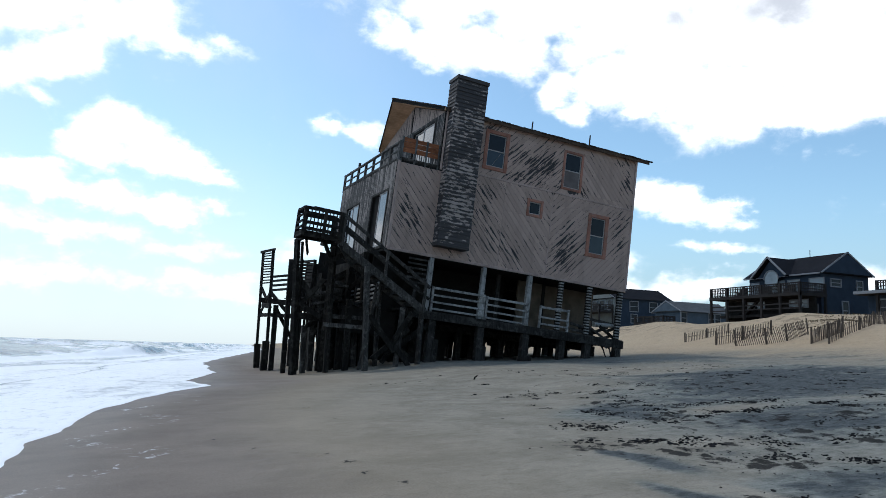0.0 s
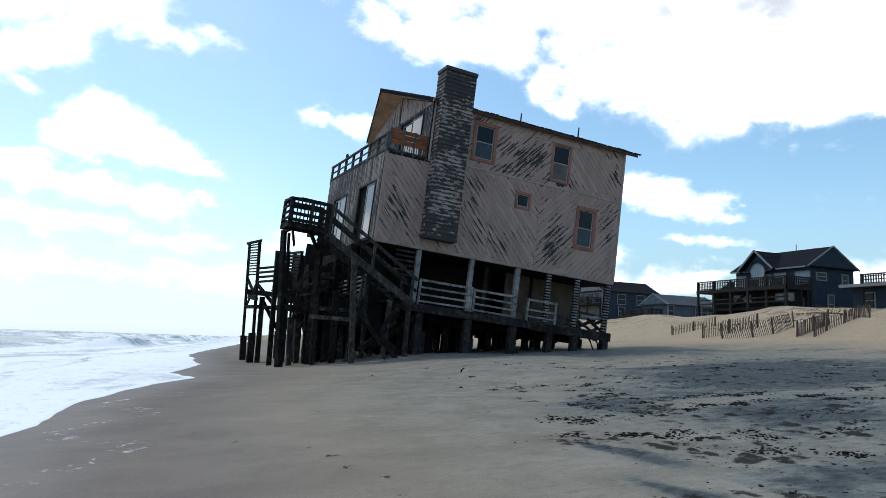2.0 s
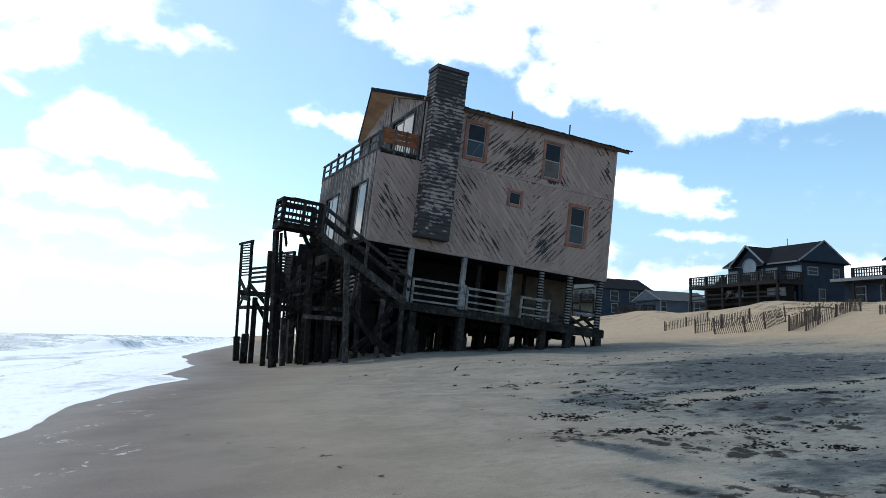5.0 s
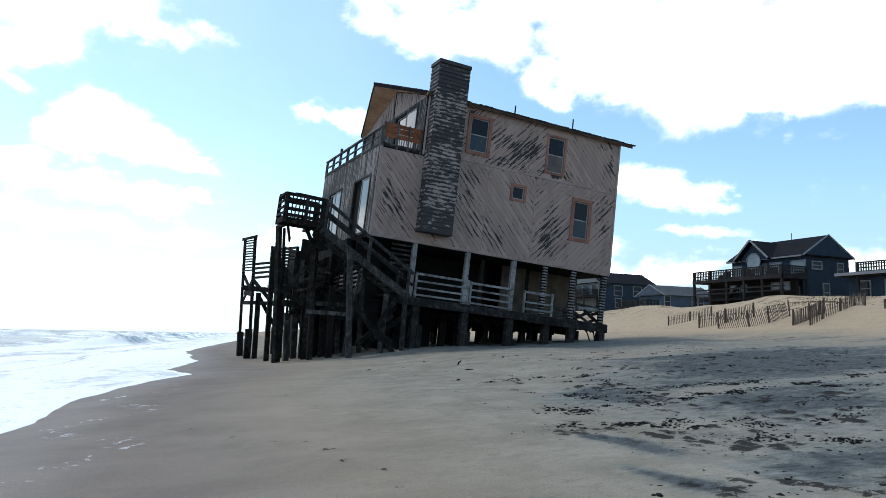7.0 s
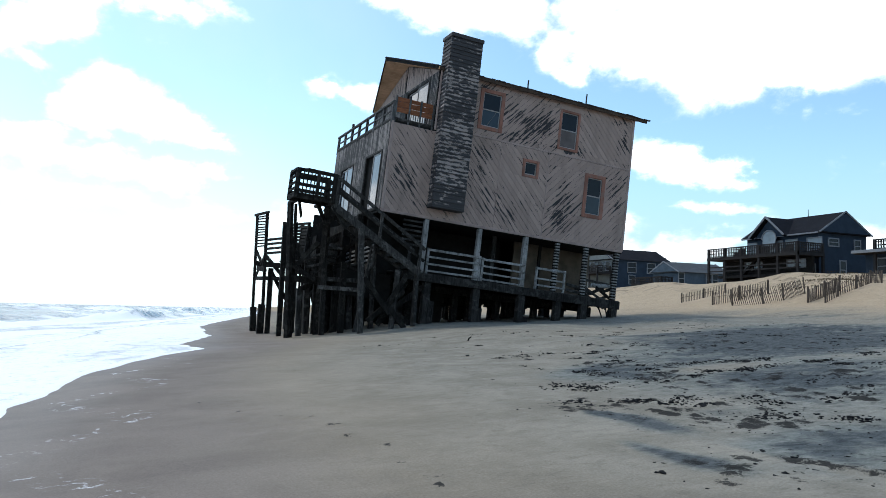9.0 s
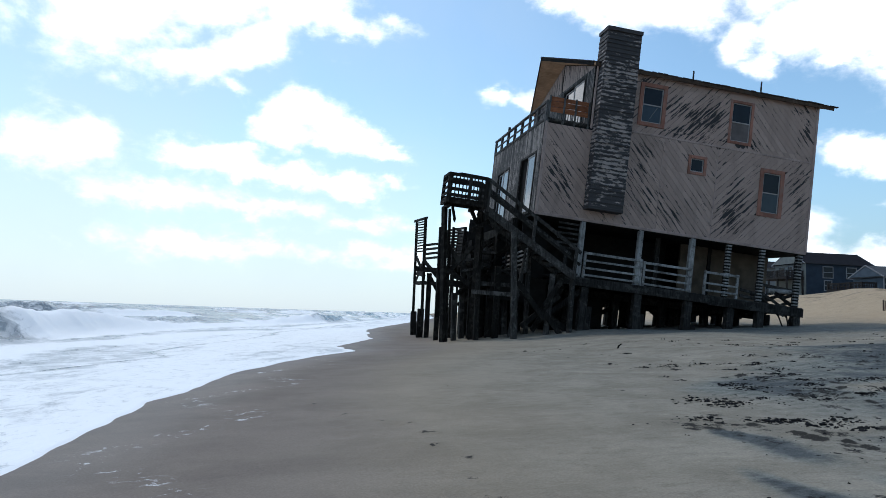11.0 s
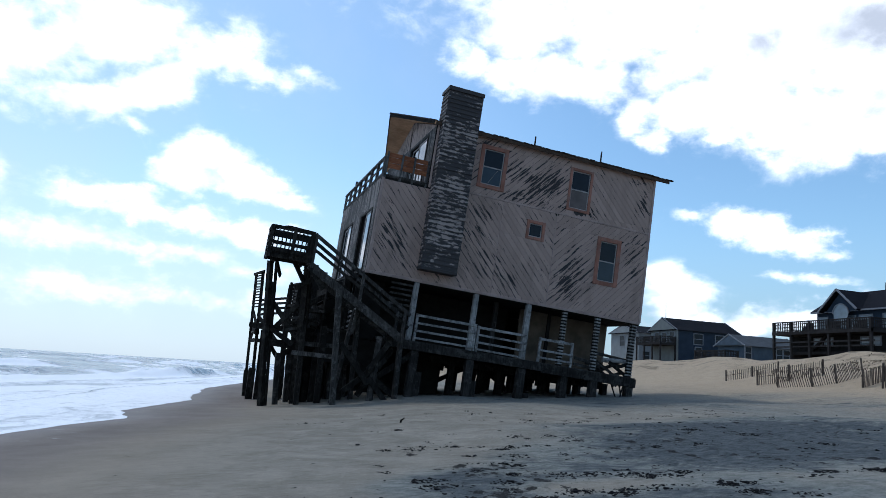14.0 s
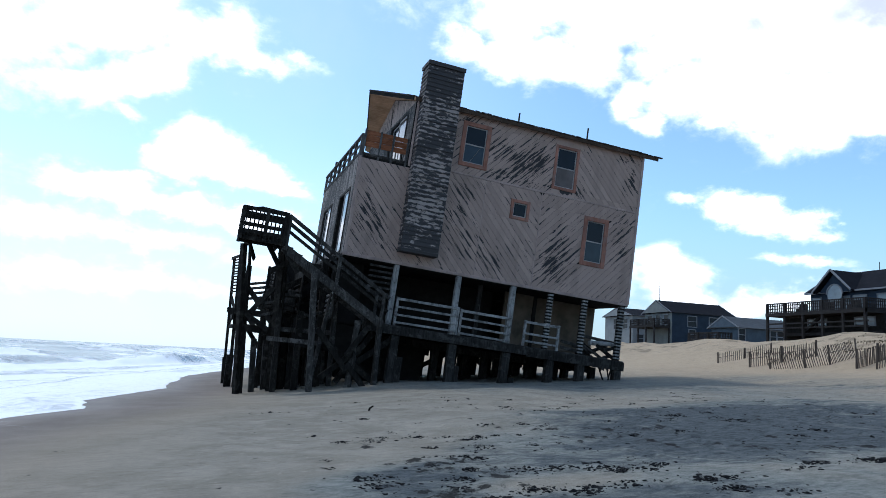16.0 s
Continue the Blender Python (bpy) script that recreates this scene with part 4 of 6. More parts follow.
# roof: a gable with a prow overhang over the balcony
def roof_slope(name, eave_y, sgn):
    ridge_y, rz, ez = 3.45, 6.30, 5.18
    bm = bmesh.new()
    th = 0.10
    pts = [(1.38, eave_y, ez), (10.2, eave_y, ez), (10.2, ridge_y, rz), (0.58, ridge_y, rz)]
    lo = [bm.verts.new(Vector((p[0], p[1], p[2] - th)) * K) for p in pts]
    hi = [bm.verts.new(Vector(p) * K) for p in pts]
    bm.faces.new(lo)
    bm.faces.new(hi)
    for i in range(4):
        j = (i + 1) % 4
        bm.faces.new((lo[i], lo[j], hi[j], hi[i]))
    bmesh.ops.recalc_face_normals(bm, faces=bm.faces)
    ob = part(name, bm, MAT["ply"], house, "plywood roof deck with bare tan underside")
    # shingle courses on top
    n = 22
    for i in range(n):
        f0, f1 = i / n, (i + 1.25) / n
        f1 = min(f1, 1.0)
        ya, yb = eave_y + (ridge_y - eave_y) * f0, eave_y + (ridge_y - eave_y) * f1
        za, zb = ez + (rz - ez) * f0, ez + (rz - ez) * f1
        xa, xb = 1.36 - 0.8 * f0, 1.36 - 0.8 * f1
        bm = bmesh.new()
        q = [(xa, ya - sgn * .01, za + .022), (10.22, ya - sgn * .01, za + .022), (10.22, yb, zb + .008), (xb, yb, zb + .008)]
        b0 = [bm.verts.new(Vector((p[0], p[1], p[2] - .02)) * K) for p in q]
        b1 = [bm.verts.new(Vector(p) * K) for p in q]
        bm.faces.new(b1)
        for k in range(4):
            m2 = (k + 1) % 4
            bm.faces.new((b0[k], b0[m2], b1[m2], b1[k]))
        bmesh.ops.recalc_face_normals(bm, faces=bm.faces)
        part("shingle_course", bm, MAT["roof"], ob)
    part("fascia", box(1.42, 10.2, eave_y - .03 if sgn > 0 else eave_y, eave_y if sgn > 0 else eave_y + .03, ez - .13, ez - .005), MAT["fascia"], ob, "dark brown fascia board")
    part("rake_board", beam((1.36, eave_y, ez - .05), (0.56, ridge_y, rz - .05), 0.03, 0.13, 0), MAT["dark"], ob)
    return ob


def torn_edges(roof, rng):
    """Lifted and torn shingle ends along the near eave and the front rake."""
    x = 1.5
    while x < 10.1:
        w = rng.uniform(.10, .34)
        part("shingle", box(x, x + w, -0.15 - rng.uniform(.03, .075), -0.10, 5.175, 5.197 + rng.uniform(0, .02), 0.004), MAT["roof"], roof)
        x += w + rng.uniform(0.0, .05)
    for i in range(26):
        f = i / 26 + rng.uniform(0, .02)
        p = Vector((1.36 - .8 * f, -.15 + 3.6 * f, 5.19 + 1.12 * f))
        part("shingle", box(p.x - rng.uniform(.03, .08), p.x + .1, p.y, p.y + .13, p.z + .0, p.z + .03, 0.004), MAT["roof"], roof)


roof_a = roof_slope("roof", -0.15, 1)
torn_edges(roof_a, random.Random(5))
roof_b = roof_slope("roof", 7.05, -1)
for x, h in ((5.03, 5.62), (7.57, 5.70)):
    bm = bmesh.new()
    bmesh.ops.create_cone(bm, segments=10, radius1=0.035, radius2=0.03, depth=0.55 * K, cap_ends=True)
    bmesh.ops.translate(bm, vec=(x * K, 0.15 * K, (h - .27) * K), verts=bm.verts)
    part("vent_pipe", bm, MAT["pipe"], roof_a, "thin black vent pipe")

# chimney chase clad in lap boards
part("chimney_core", box(1.63, 2.74, -0.46, 0.24, 0.35, 6.22), MAT["dark"], house)
chim = part("chimney", box(1.57, 2.80, -0.53, 0.27, 6.20, 6.33, 0.01), MAT["chimney"], house, "boxed chimney clad in peeling grey lap boards")
rng = random.Random(7)
zc = 0.40
while zc < 6.18:
    h = 0.135
    dxy = rng.uniform(-.008, .008)
    for nm, poly, to3, ln in (
            ("lap_board", [(1.60, zc), (2.78, zc), (2.78, zc + h), (1.60, zc + h)], lambda a, b, d: (a, -0.462 - d * (1.0 - 0.6 * (b - zc) / 0.135), b), "f"),
            ("lap_board", [(-0.48, zc), (0.24 if zc > 5.2 else -0.035, zc), (0.24 if zc > 5.2 else -0.035, zc + h), (-0.48, zc + h)], lambda a, b, d: (1.628 - d * (1.0 - 0.6 * (b - zc) / 0.135), a, b), "l"),
            ("lap_board", [(-0.48, zc), (0.24 if zc > 5.2 else -0.035, zc), (0.24 if zc > 5.2 else -0.035, zc + h), (-0.48, zc + h)], lambda a, b, d: (2.742 + d * (1.0 - 0.6 * (b - zc) / 0.135), a, b), "r")):
        z0_ = zc
        o_ = rng.uniform(0, 9)
        part(nm, prism(poly, to3, 0.035 + dxy, lambda a, b: ((a + o_) * K, (b - z0_) / 0.135)), MAT["chimney"], chim)
    zc += 0.138
part("chimney_base", box(1.60, 2.79, -0.495, -0.03, 0.30, 0.40, 0.01), MAT["chimney"], house)

# balcony: floor edge, front rail, end rail with rusty boards
part("balcony_floor", box(0.0, 1.5, -0.02, 6.9, 3.02, 3.09), MAT["greytimber"], house)
rail = part("balcony_rail", box(-0.03, 0.07, -0.04, 6.94, 3.62, 3.68), MAT["sunlitrail"], house, "broken grey timber balcony rail")
part("mid_rail", box(0.0, 0.04, 0.0, 6.9, 3.34, 3.40), MAT["sunlitrail"], rail)
part("low_rail", box(0.0, 0.04, 0.0, 6.9, 3.10, 3.15), MAT["sunlitrail"], rail)
for i in range(8):
    y = 0.02 + i * 0.975
    part("post", box(-0.02, 0.07, y - .045, y + .045, 2.92, 3.70 if i != 5 else 3.85), MAT["sunlitrail"], rail)
end_rail = part("end_rail", box(0.05, 1.5, -0.035, 0.01, 3.06, 3.12), MAT["greytimber"], house)
for i, (z0, z1) in enumerate(((3.33, 3.50), (3.51, 3.69), (3.70, 3.84))):
    part("rusty_board", box(0.08, 1.48, 0.012, 0.035, z0, z1), MAT["orange"], end_rail, "rust-brown board")
for x in (0.09, 0.58, 0.98, 1.44):
    part("baluster", box(x - .03, x + .03, -0.035, 0.01, 2.95, 3.86), MAT["sunlitrail"], end_rail)
for i in range(9):
    part("slat", box(0.66 + i * .085, 0.69 + i * .085, 0.04, 0.06, 3.09, 3.36), MAT["sunlitrail"], end_rail)

# open storey below: posts, deck, rails, enclosure
part("porch_deck", box(0.9, 9.72, -0.12, 6.8, -1.98, -1.90), MAT["greytimber"], house)
part("rim_joist", box(0.9, 6.2, -0.17, -0.125, -2.18, -1.91), MAT["rimtimber"], house)
part("rim_joist", box(6.21, 9.74, -0.16, -0.115, -2.22, -1.93), MAT["rimtimber"], house)
part("rim_joist", box(0.9, 9.74, 6.8, 6.85, -2.18, -1.91), MAT["timber"], house)
for i in range(12):
    x = 1.0 + i * 0.78
    part("joist", box(x, x + .05, -0.12, 6.8, -2.16, -1.985, 0), MAT["timber"], house)
for x, w, striped in ((1.72, .10, 0), (3.74, .10, 0), (5.60, .11, 0), (6.92, .09, 1), (8.17, .10, 1), (9.56, .11, 1)):
    p = part("porch_post", box(x - w, x + w * .6, 0.0, 0.16, -2.15, -0.08, 0.01), MAT["whitewood" if not striped else "timber"], house, "chalky white porch post" if not striped else "dark post with peeling white strips")
    if striped:
        for i in range(17):
            z = -1.85 + i * 0.105
            part("strip", box(x - w - .012, x + w * .6 + .01, -0.015, 0.10, z, z + .05, 0.004), MAT["whitewood"], p)
for x0, x1, zs, tilt in ((1.86, 3.86, (-1.09, -1.33, -1.57, -1.80), 0.01), (3.93, 5.62, (-1.13, -1.36, -1.60, -1.82), -0.02), (6.12, 7.34, (-1.14, -1.50, -1.74), 0.0)):
    r = part("porch_rail", box(x0, x1, -0.045, 0.0, zs[0] - .04, zs[0] + .04), MAT["whitewood"], house, "chalky white horizontal porch rail")
    for z in zs[1:]:
        part("rail_board", beam((x0, -.02, z), (x1, -.02, z + tilt), 0.035, 0.065), MAT["whitewood"], r)
    for x in (x0 + .02, x1 - .02):
        part("rail_post", box(x - .04, x + .04, -0.005, 0.07, -1.9, zs[0] + .06), MAT["whitewood"], r)
for a, b in (((7.42, 0.0, -1.55), (8.15, 0.05, -1.62)), ((7.42, 0.0, -1.75), (8.12, 0.05, -1.80)), ((8.3, 0.3, -1.25), (9.5, 0.1, -1.35)), ((8.2, 0.1, -1.85), (9.0, -0.2, -2.25)),
             ((8.5, 0.5, -1.5), (9.45, -0.1, -2.2)), ((8.9, 0.2, -1.9), (9.6, -0.15, -2.0))):
    part("broken_plank", beam(a, b, 0.03, 0.10), MAT["greytimber"], house, "fallen grey plank")
rng = random.Random(41)
for i in range(14):
    x, y, z = rng.uniform(8.35, 9.5), rng.uniform(-.05, .9), rng.uniform(-2.25, -1.45)
    a, ln = rng.uniform(-.6, .5), rng.uniform(.2, .55)
    part("broken_plank", beam((x - ln * math.cos(a), y, z - ln * math.sin(a)), (x + ln * math.cos(a), y + rng.uniform(-.3, .3), z + ln * math.sin(a)), 0.03, rng.uniform(.06, .14)), MAT["greytimber" if i % 3 else "timber"], house, "fallen grey plank")
bm = bmesh.new()
bmesh.ops.create_cone(bm, segments=14, radius1=.10, radius2=.085, depth=1.0, cap_ends=True)
bmesh.ops.transform(bm, matrix=Matrix.Translation(Vector((8.98, .15, -1.42)) * K) @ Matrix.Rotation(radians(86), 4, "Y"), verts=bm.verts)
part("fallen_log", bm, MAT["whitewood"], house, "pale round timber lying on the wreckage")
for a, b in (((9.15, -.1, -2.2), (9.3, -.12, -2.75)), ((9.3, -.1, -2.2), (9.22, -.1, -2.6)), ((8.9, 0, -2.2), (9.2, -.05, -2.85))):
    part("hanging_lath", beam(a, b, .02, .05), MAT["timber"], house)
part("enclosure_wall", box(5.95, 7.0, 1.55, 1.65, -1.9, -0.11), MAT["beige"], house, "faded beige panel wall")
part("enclosure_wall", box(7.15, 9.50, 1.75, 1.85, -1.9, -0.11), MAT["beige"], house, "faded beige panel wall")
part("enclosure_jamb", box(7.0, 7.12, 1.5, 1.66, -1.9, -0.11), MAT["dark"], house)
# the unlit depth of the porch is put into these near-black walls
part("enclosure_wall", box(1.2, 5.9, 2.6, 2.7, -1.9, -0.11), MAT["dark"], house, "inner wall coloured near black for the porch's shade")
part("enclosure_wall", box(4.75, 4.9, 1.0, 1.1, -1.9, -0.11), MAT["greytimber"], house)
part("enclosure_wall", box(9.42, 9.50, 1.86, 5.6, -1.9, -0.11), MAT["dark"], house, "inner wall coloured near black for the porch's shade")
part("enclosure_wall", box(0.4, 9.5, 5.6, 5.7, -1.9, -0.11), MAT["dark"], house, "inner wall coloured near black for the porch's shade")
for i in range(6):
    part("slat", beam((0.9, 0.15, -0.2 - i * .16), (1.62, 0.15, -0.2 - i * .16), 0.03, 0.07), MAT["greytimber"], house)

# pilings and braces
HINV = HOUSE.inverted()


def ground_local(x, y):
    """Plan height of the sand under a house point."""
    z = -4.0
    for _ in range(4):
        p = HOUSE @ (Vector((x, y, z)) * K)
        z += (float(land(np.array(p.x), np.array(p.y))) - p.z) / K
    return z


def piling(x, y, top, w=0.22, owner=None, mat="timber", lean=(0.0, 0.0)):
    g = ground_local(x, y) - 0.45
    dz = top - g
    return part("piling", beam((x + lean[0] * dz, y + lean[1] * dz, g), (x, y, top), w, w, 0.012), MAT[mat], owner or house)


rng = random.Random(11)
# rows behind the front one take the timber darkened for shade
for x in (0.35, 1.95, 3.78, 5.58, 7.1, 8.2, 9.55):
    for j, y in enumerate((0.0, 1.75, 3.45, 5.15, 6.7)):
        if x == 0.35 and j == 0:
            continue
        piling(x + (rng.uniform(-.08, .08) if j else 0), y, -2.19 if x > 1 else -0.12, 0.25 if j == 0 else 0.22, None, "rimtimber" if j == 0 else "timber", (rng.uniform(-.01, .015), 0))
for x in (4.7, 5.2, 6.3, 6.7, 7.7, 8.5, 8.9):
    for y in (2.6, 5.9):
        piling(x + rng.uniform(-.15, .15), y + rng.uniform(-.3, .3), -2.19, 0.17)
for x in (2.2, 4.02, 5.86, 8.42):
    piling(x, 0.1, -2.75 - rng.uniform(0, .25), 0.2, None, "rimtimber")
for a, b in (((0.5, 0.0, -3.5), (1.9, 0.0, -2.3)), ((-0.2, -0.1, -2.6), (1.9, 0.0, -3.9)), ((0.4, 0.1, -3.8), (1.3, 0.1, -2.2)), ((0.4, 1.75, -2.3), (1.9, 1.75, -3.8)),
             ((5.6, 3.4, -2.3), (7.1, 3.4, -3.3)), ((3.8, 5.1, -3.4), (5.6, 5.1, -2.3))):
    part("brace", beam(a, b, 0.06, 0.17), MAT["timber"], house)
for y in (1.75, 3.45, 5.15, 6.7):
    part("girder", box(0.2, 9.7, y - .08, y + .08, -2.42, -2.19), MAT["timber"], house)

# ---- outside stair with landing ----
stair = thing("outside_staircase", HOUSE, "grey timber landing on tall posts with stairs down to the porch", "staircase")
L0, L1, Y0, Y1 = -3.05, -1.78, -0.85, 0.0
part("landing_deck", box(L0, L1, Y0, Y1, -0.12, -0.06), MAT["timber"], stair)
for y in (Y0, Y1 - .05):
    part("landing_joist", box(L0, L1, y, y + .05, -0.24, -0.125), MAT["timber"], stair)
for x in (L0, L1 - .05):
    part("landing_joist", box(x, x + .05, Y0 + .05, Y1 - .05, -0.24, -0.125), MAT["timber"], stair)
# two thin poles under the outer end, two stout posts under the stair end, and short rail posts above
for x, y, xb, yb, w, top in ((-2.82, .63, -2.27, 1.05, .15, -.20), (-2.62, .75, -2.12, 1.15, .075, -.22), (-1.75, .04, -1.31, 1.16, .17, -.2), (-1.60, .35, -1.12, 1.35, .12, -.25)):
    g = ground_local(xb, yb) - .5
    dz = (g - top) / (-4.5 - top)
    part("landing_post", beam((x + (xb - x) * dz, y + (yb - y) * dz, g), (x, y, top), w, w), MAT["timber"], stair)
for x, y in ((L0 + .04, Y0 - .07), (L1 - .05, Y0 - .07), (L0 + .04, Y1 + .07), (L1 - .05, Y1 + .07), ((L0 + L1) / 2 + .05, Y0 - .07)):
    part("rail_post", box(x - .05, x + .05, y - .045, y + .045, -.24, .67), MAT["timber"], stair)
for y in (Y0 - .03, Y1 + .03):
    for z in ((0.64, 0.40, 0.19, 0.0) if y < -.5 else (0.64, 0.02)):
        part("landing_rail", box(L0, L1, y - .02, y + .02, z - .055, z + .05), MAT["timber"], stair)
    for i in range(10 if y < -.5 else 0):
        x = L0 + .1 + i * .115
        part("baluster", box(x, x + .035, y - .035, y - .015, -.15, .66, 0), MAT["timber"], stair)
for z in (0.64, 0.42, 0.22, 0.04):
    part("landing_rail", box(L0 - .02, L0 + .02, Y0, Y1, z - .04, z + .04), MAT["timber"], stair)
part("broken_rail", beam((L0, Y1, .68), (L0 + .55, Y1 + .1, .86), .03, .08), MAT["timber"], stair)
part("broken_rail", beam((L0 + .55, Y1 + .1, .86), (L1, Y0 + .1, .68), .03, .08), MAT["timber"], stair)
for a, b in (((-2.62, 1.0, -1.25), (-1.65, .7, -2.35)), ((-2.48, 1.0, -2.45), (-1.75, .6, -1.35)), ((-2.6, .95, -2.1), (-1.7, .5, -2.6)),
             ((-2.18, -.32, -.22), (-1.76, .04, -.74)), ((-2.70, -.1, -.22), (-2.46, .45, -.62)), ((L1, Y0, -.3), (L1 + .5, Y0 + .1, -.9)), ((-2.02, -.1, -.95), (-1.2, -.1, -.35))):
    part("brace", beam(a, b, 0.05, 0.15), MAT["timber"], stair)
part("joist_arm", box(-2.82, -2.70, 0.0, 1.1, -.23, -.13), MAT["timber"], stair)
part("joist_arm", box(-2.0, -1.88, 0.0, .9, -.23, -.13), MAT["timber"], stair)
part("tie_beam", box(-2.58, -1.45, .88, .93, -2.72, -2.52), MAT["timber"], stair)
part("tie_beam", box(-2.5, -1.45, 1.08, 1.13, -2.70, -2.50), MAT["timber"], stair)
A, B = Vector((L1 - .02, 0, -0.22)), Vector((1.32, 0, -1.98))
for y in (Y0 + .02, Y0 + .98):
    part("stringer", beam((A.x, y, A.z - .05), (B.x, y, B.z), 0.05, 0.24), MAT["greytimber"], stair)
n = 11
for i in range(n):
    f = (i + .5) / n
    p = A.lerp(B, f)
    part("tread", box(p.x - .13, p.x + .14, Y0 + .05, Y0 + .95, p.z + .03, p.z + .07), MAT["timber"], stair)
for y in (Y0 + .0, Y0 + 1.0):
    part("handrail", beam((L1, y, 0.64), (1.42, y, -1.20), 0.05, 0.11), MAT["greytimber"], stair)
    for dz in ((.42,) if y < Y0 + .5 else ()):
        part("stair_rail", beam((L1, y, 0.64 - dz), (1.42, y, -1.20 - dz * .9), 0.04, 0.09), MAT["timber"], stair)
    for f in ((0.02, 0.52, 0.98) if y < Y0 + .5 else (0.02, 0.98)):
        p = A.lerp(B, f)
        part("rail_post", box(p.x - .045, p.x + .045, y - .045, y + .045, p.z - .1, p.z + .88), MAT["greytimber"], stair)
for x, y, xb, yb, top, w in ((-0.85, -1.0, -0.41, -1.0, -0.86, .16), (-0.12, -.06, -0.42, -.1, -1.25, .11), (0.68, -.55, 0.66, -.59, -1.95, .17), (1.30, -.65, 1.42, -.6, -2.05, .13), (0.05, .25, 0.30, .3, -1.3, .13)):
    g = ground_local(xb, yb) - .5
    part("stair_post", beam((xb, yb, g), (x, y, top), w, w), MAT["greytimber"], stair)
for x, y, top, w in ((-1.79, 1.51, -2.9, .17), (-0.59, 2.69, -2.6, .19), (-0.58, 1.14, -2.5, .18), (-0.21, 1.15, -2.4, .2), (-1.02, 1.55, -2.55, .17), (-1.4, 2.2, -2.7, .17), (0.2, 1.2, -2.5, .18)):
    g = ground_local(x, y) - .5
    part("piling", beam((x + .04, y, g), (x - .2, y, top), w, w, .012), MAT["greytimber"], stair)
part("cap_beam", beam((-1.55, .62, -2.52), (0.1, .55, -2.40), .07, .14), MAT["greytimber"], stair)
for i in range(4):   # rail that runs back along the seaward side
    part("slat", beam((-0.13, -.2, -1.25 - i * .15), (-0.03, 3.7, -1.42 - i * .15), 0.03, 0.07), MAT["whitewood"], stair)
for y in (-.15, 1.2, 2.5, 3.65):
    part("rail_post", box(-.12, -.05, y - .04, y + .04, -2.0, -1.2 - y * .045), MAT["greytimber"], stair)
part("side_beam", beam((-0.14, -.2, -1.93), (-0.04, 3.7, -2.02), .06, .2), MAT["greytimber"], stair)
part("tie_beam", beam((-1.75, -.1, -2.82), (-0.42, -.85, -2.76), 0.06, 0.13), MAT["greytimber"], stair)
for a, b in (((-0.5, -.8, -2.35), (0.5, -.75, -3.4)), ((0.45, -.72, -3.0), (0.95, -.70, -2.1)), ((-0.2, -.7, -3.7), (0.95, -.6, -2.6)), ((0.5, -.7, -3.2), (1.2, -.65, -3.9))):
    part("brace", beam(a, b, 0.06, 0.16), MAT["timber"], stair)

# ---- wrecked seaward deck ----
deck = thing("wrecked_deck", HOUSE, "wrecked seaward deck of dark posts, beams and hanging rails", "deck")
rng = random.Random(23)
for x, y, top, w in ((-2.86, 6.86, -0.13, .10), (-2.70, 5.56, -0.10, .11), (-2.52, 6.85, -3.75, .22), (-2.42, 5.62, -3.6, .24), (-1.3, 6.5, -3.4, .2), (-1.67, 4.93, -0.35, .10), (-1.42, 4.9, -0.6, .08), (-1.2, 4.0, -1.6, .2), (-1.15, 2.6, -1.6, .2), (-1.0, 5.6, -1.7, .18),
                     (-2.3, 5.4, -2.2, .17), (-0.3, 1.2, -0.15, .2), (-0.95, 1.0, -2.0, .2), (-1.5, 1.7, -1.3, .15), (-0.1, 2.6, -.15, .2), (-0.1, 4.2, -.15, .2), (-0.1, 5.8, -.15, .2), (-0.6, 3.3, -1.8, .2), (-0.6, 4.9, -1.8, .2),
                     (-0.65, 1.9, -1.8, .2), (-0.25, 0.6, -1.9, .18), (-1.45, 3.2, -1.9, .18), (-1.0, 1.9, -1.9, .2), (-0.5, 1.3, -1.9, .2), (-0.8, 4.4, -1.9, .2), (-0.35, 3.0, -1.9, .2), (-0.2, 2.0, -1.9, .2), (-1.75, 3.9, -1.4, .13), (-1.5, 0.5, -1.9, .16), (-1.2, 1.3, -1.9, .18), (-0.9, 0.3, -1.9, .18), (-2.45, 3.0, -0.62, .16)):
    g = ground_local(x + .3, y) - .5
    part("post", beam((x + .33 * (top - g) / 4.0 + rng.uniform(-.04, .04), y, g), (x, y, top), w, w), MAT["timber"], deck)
for a, b in (((-1.1, 1.0, -2.35), (-1.1, 6.6, -2.15)), ((-2.6, 4.9, -2.3), (-2.6, 6.7, -2.2)), ((-0.3, 1.0, -2.1), (-0.3, 6.7, -2.0)),
             ((-2.8, 6.2, -2.05), (0.0, 6.3, -1.95)), ((-2.7, 5.0, -2.1), (0.0, 4.9, -2.0)), ((-1.6, 3.4, -2.0), (0.0, 3.4, -1.9)), ((-1.7, 1.7, -2.0), (0.0, 2.1, -1.9)), ((-1.8, 1.0, -2.6), (-0.2, 0.9, -2.45))):
    part("beam", beam(a, b, 0.07, 0.19), MAT["timber"], deck)
for i in range(9):
    x = -1.75 + i * 0.21
    part("deck_board", beam((x, 1.4 + rng.uniform(0, .6), -1.92), (x + .03, 6.5 + rng.uniform(-.4, .3), -1.88 + rng.uniform(-.05, .1)), 0.15, 0.04), MAT["timber"], deck)
for i in range(12):
    z = -0.20 - i * 0.105
    part("slat", beam((-2.90 - z * .08, 6.92, z + rng.uniform(-.02, .02)), (-2.66 - z * .08, 5.5, z + rng.uniform(-.02, .02)), 0.025, 0.05), MAT["timber"], deck)
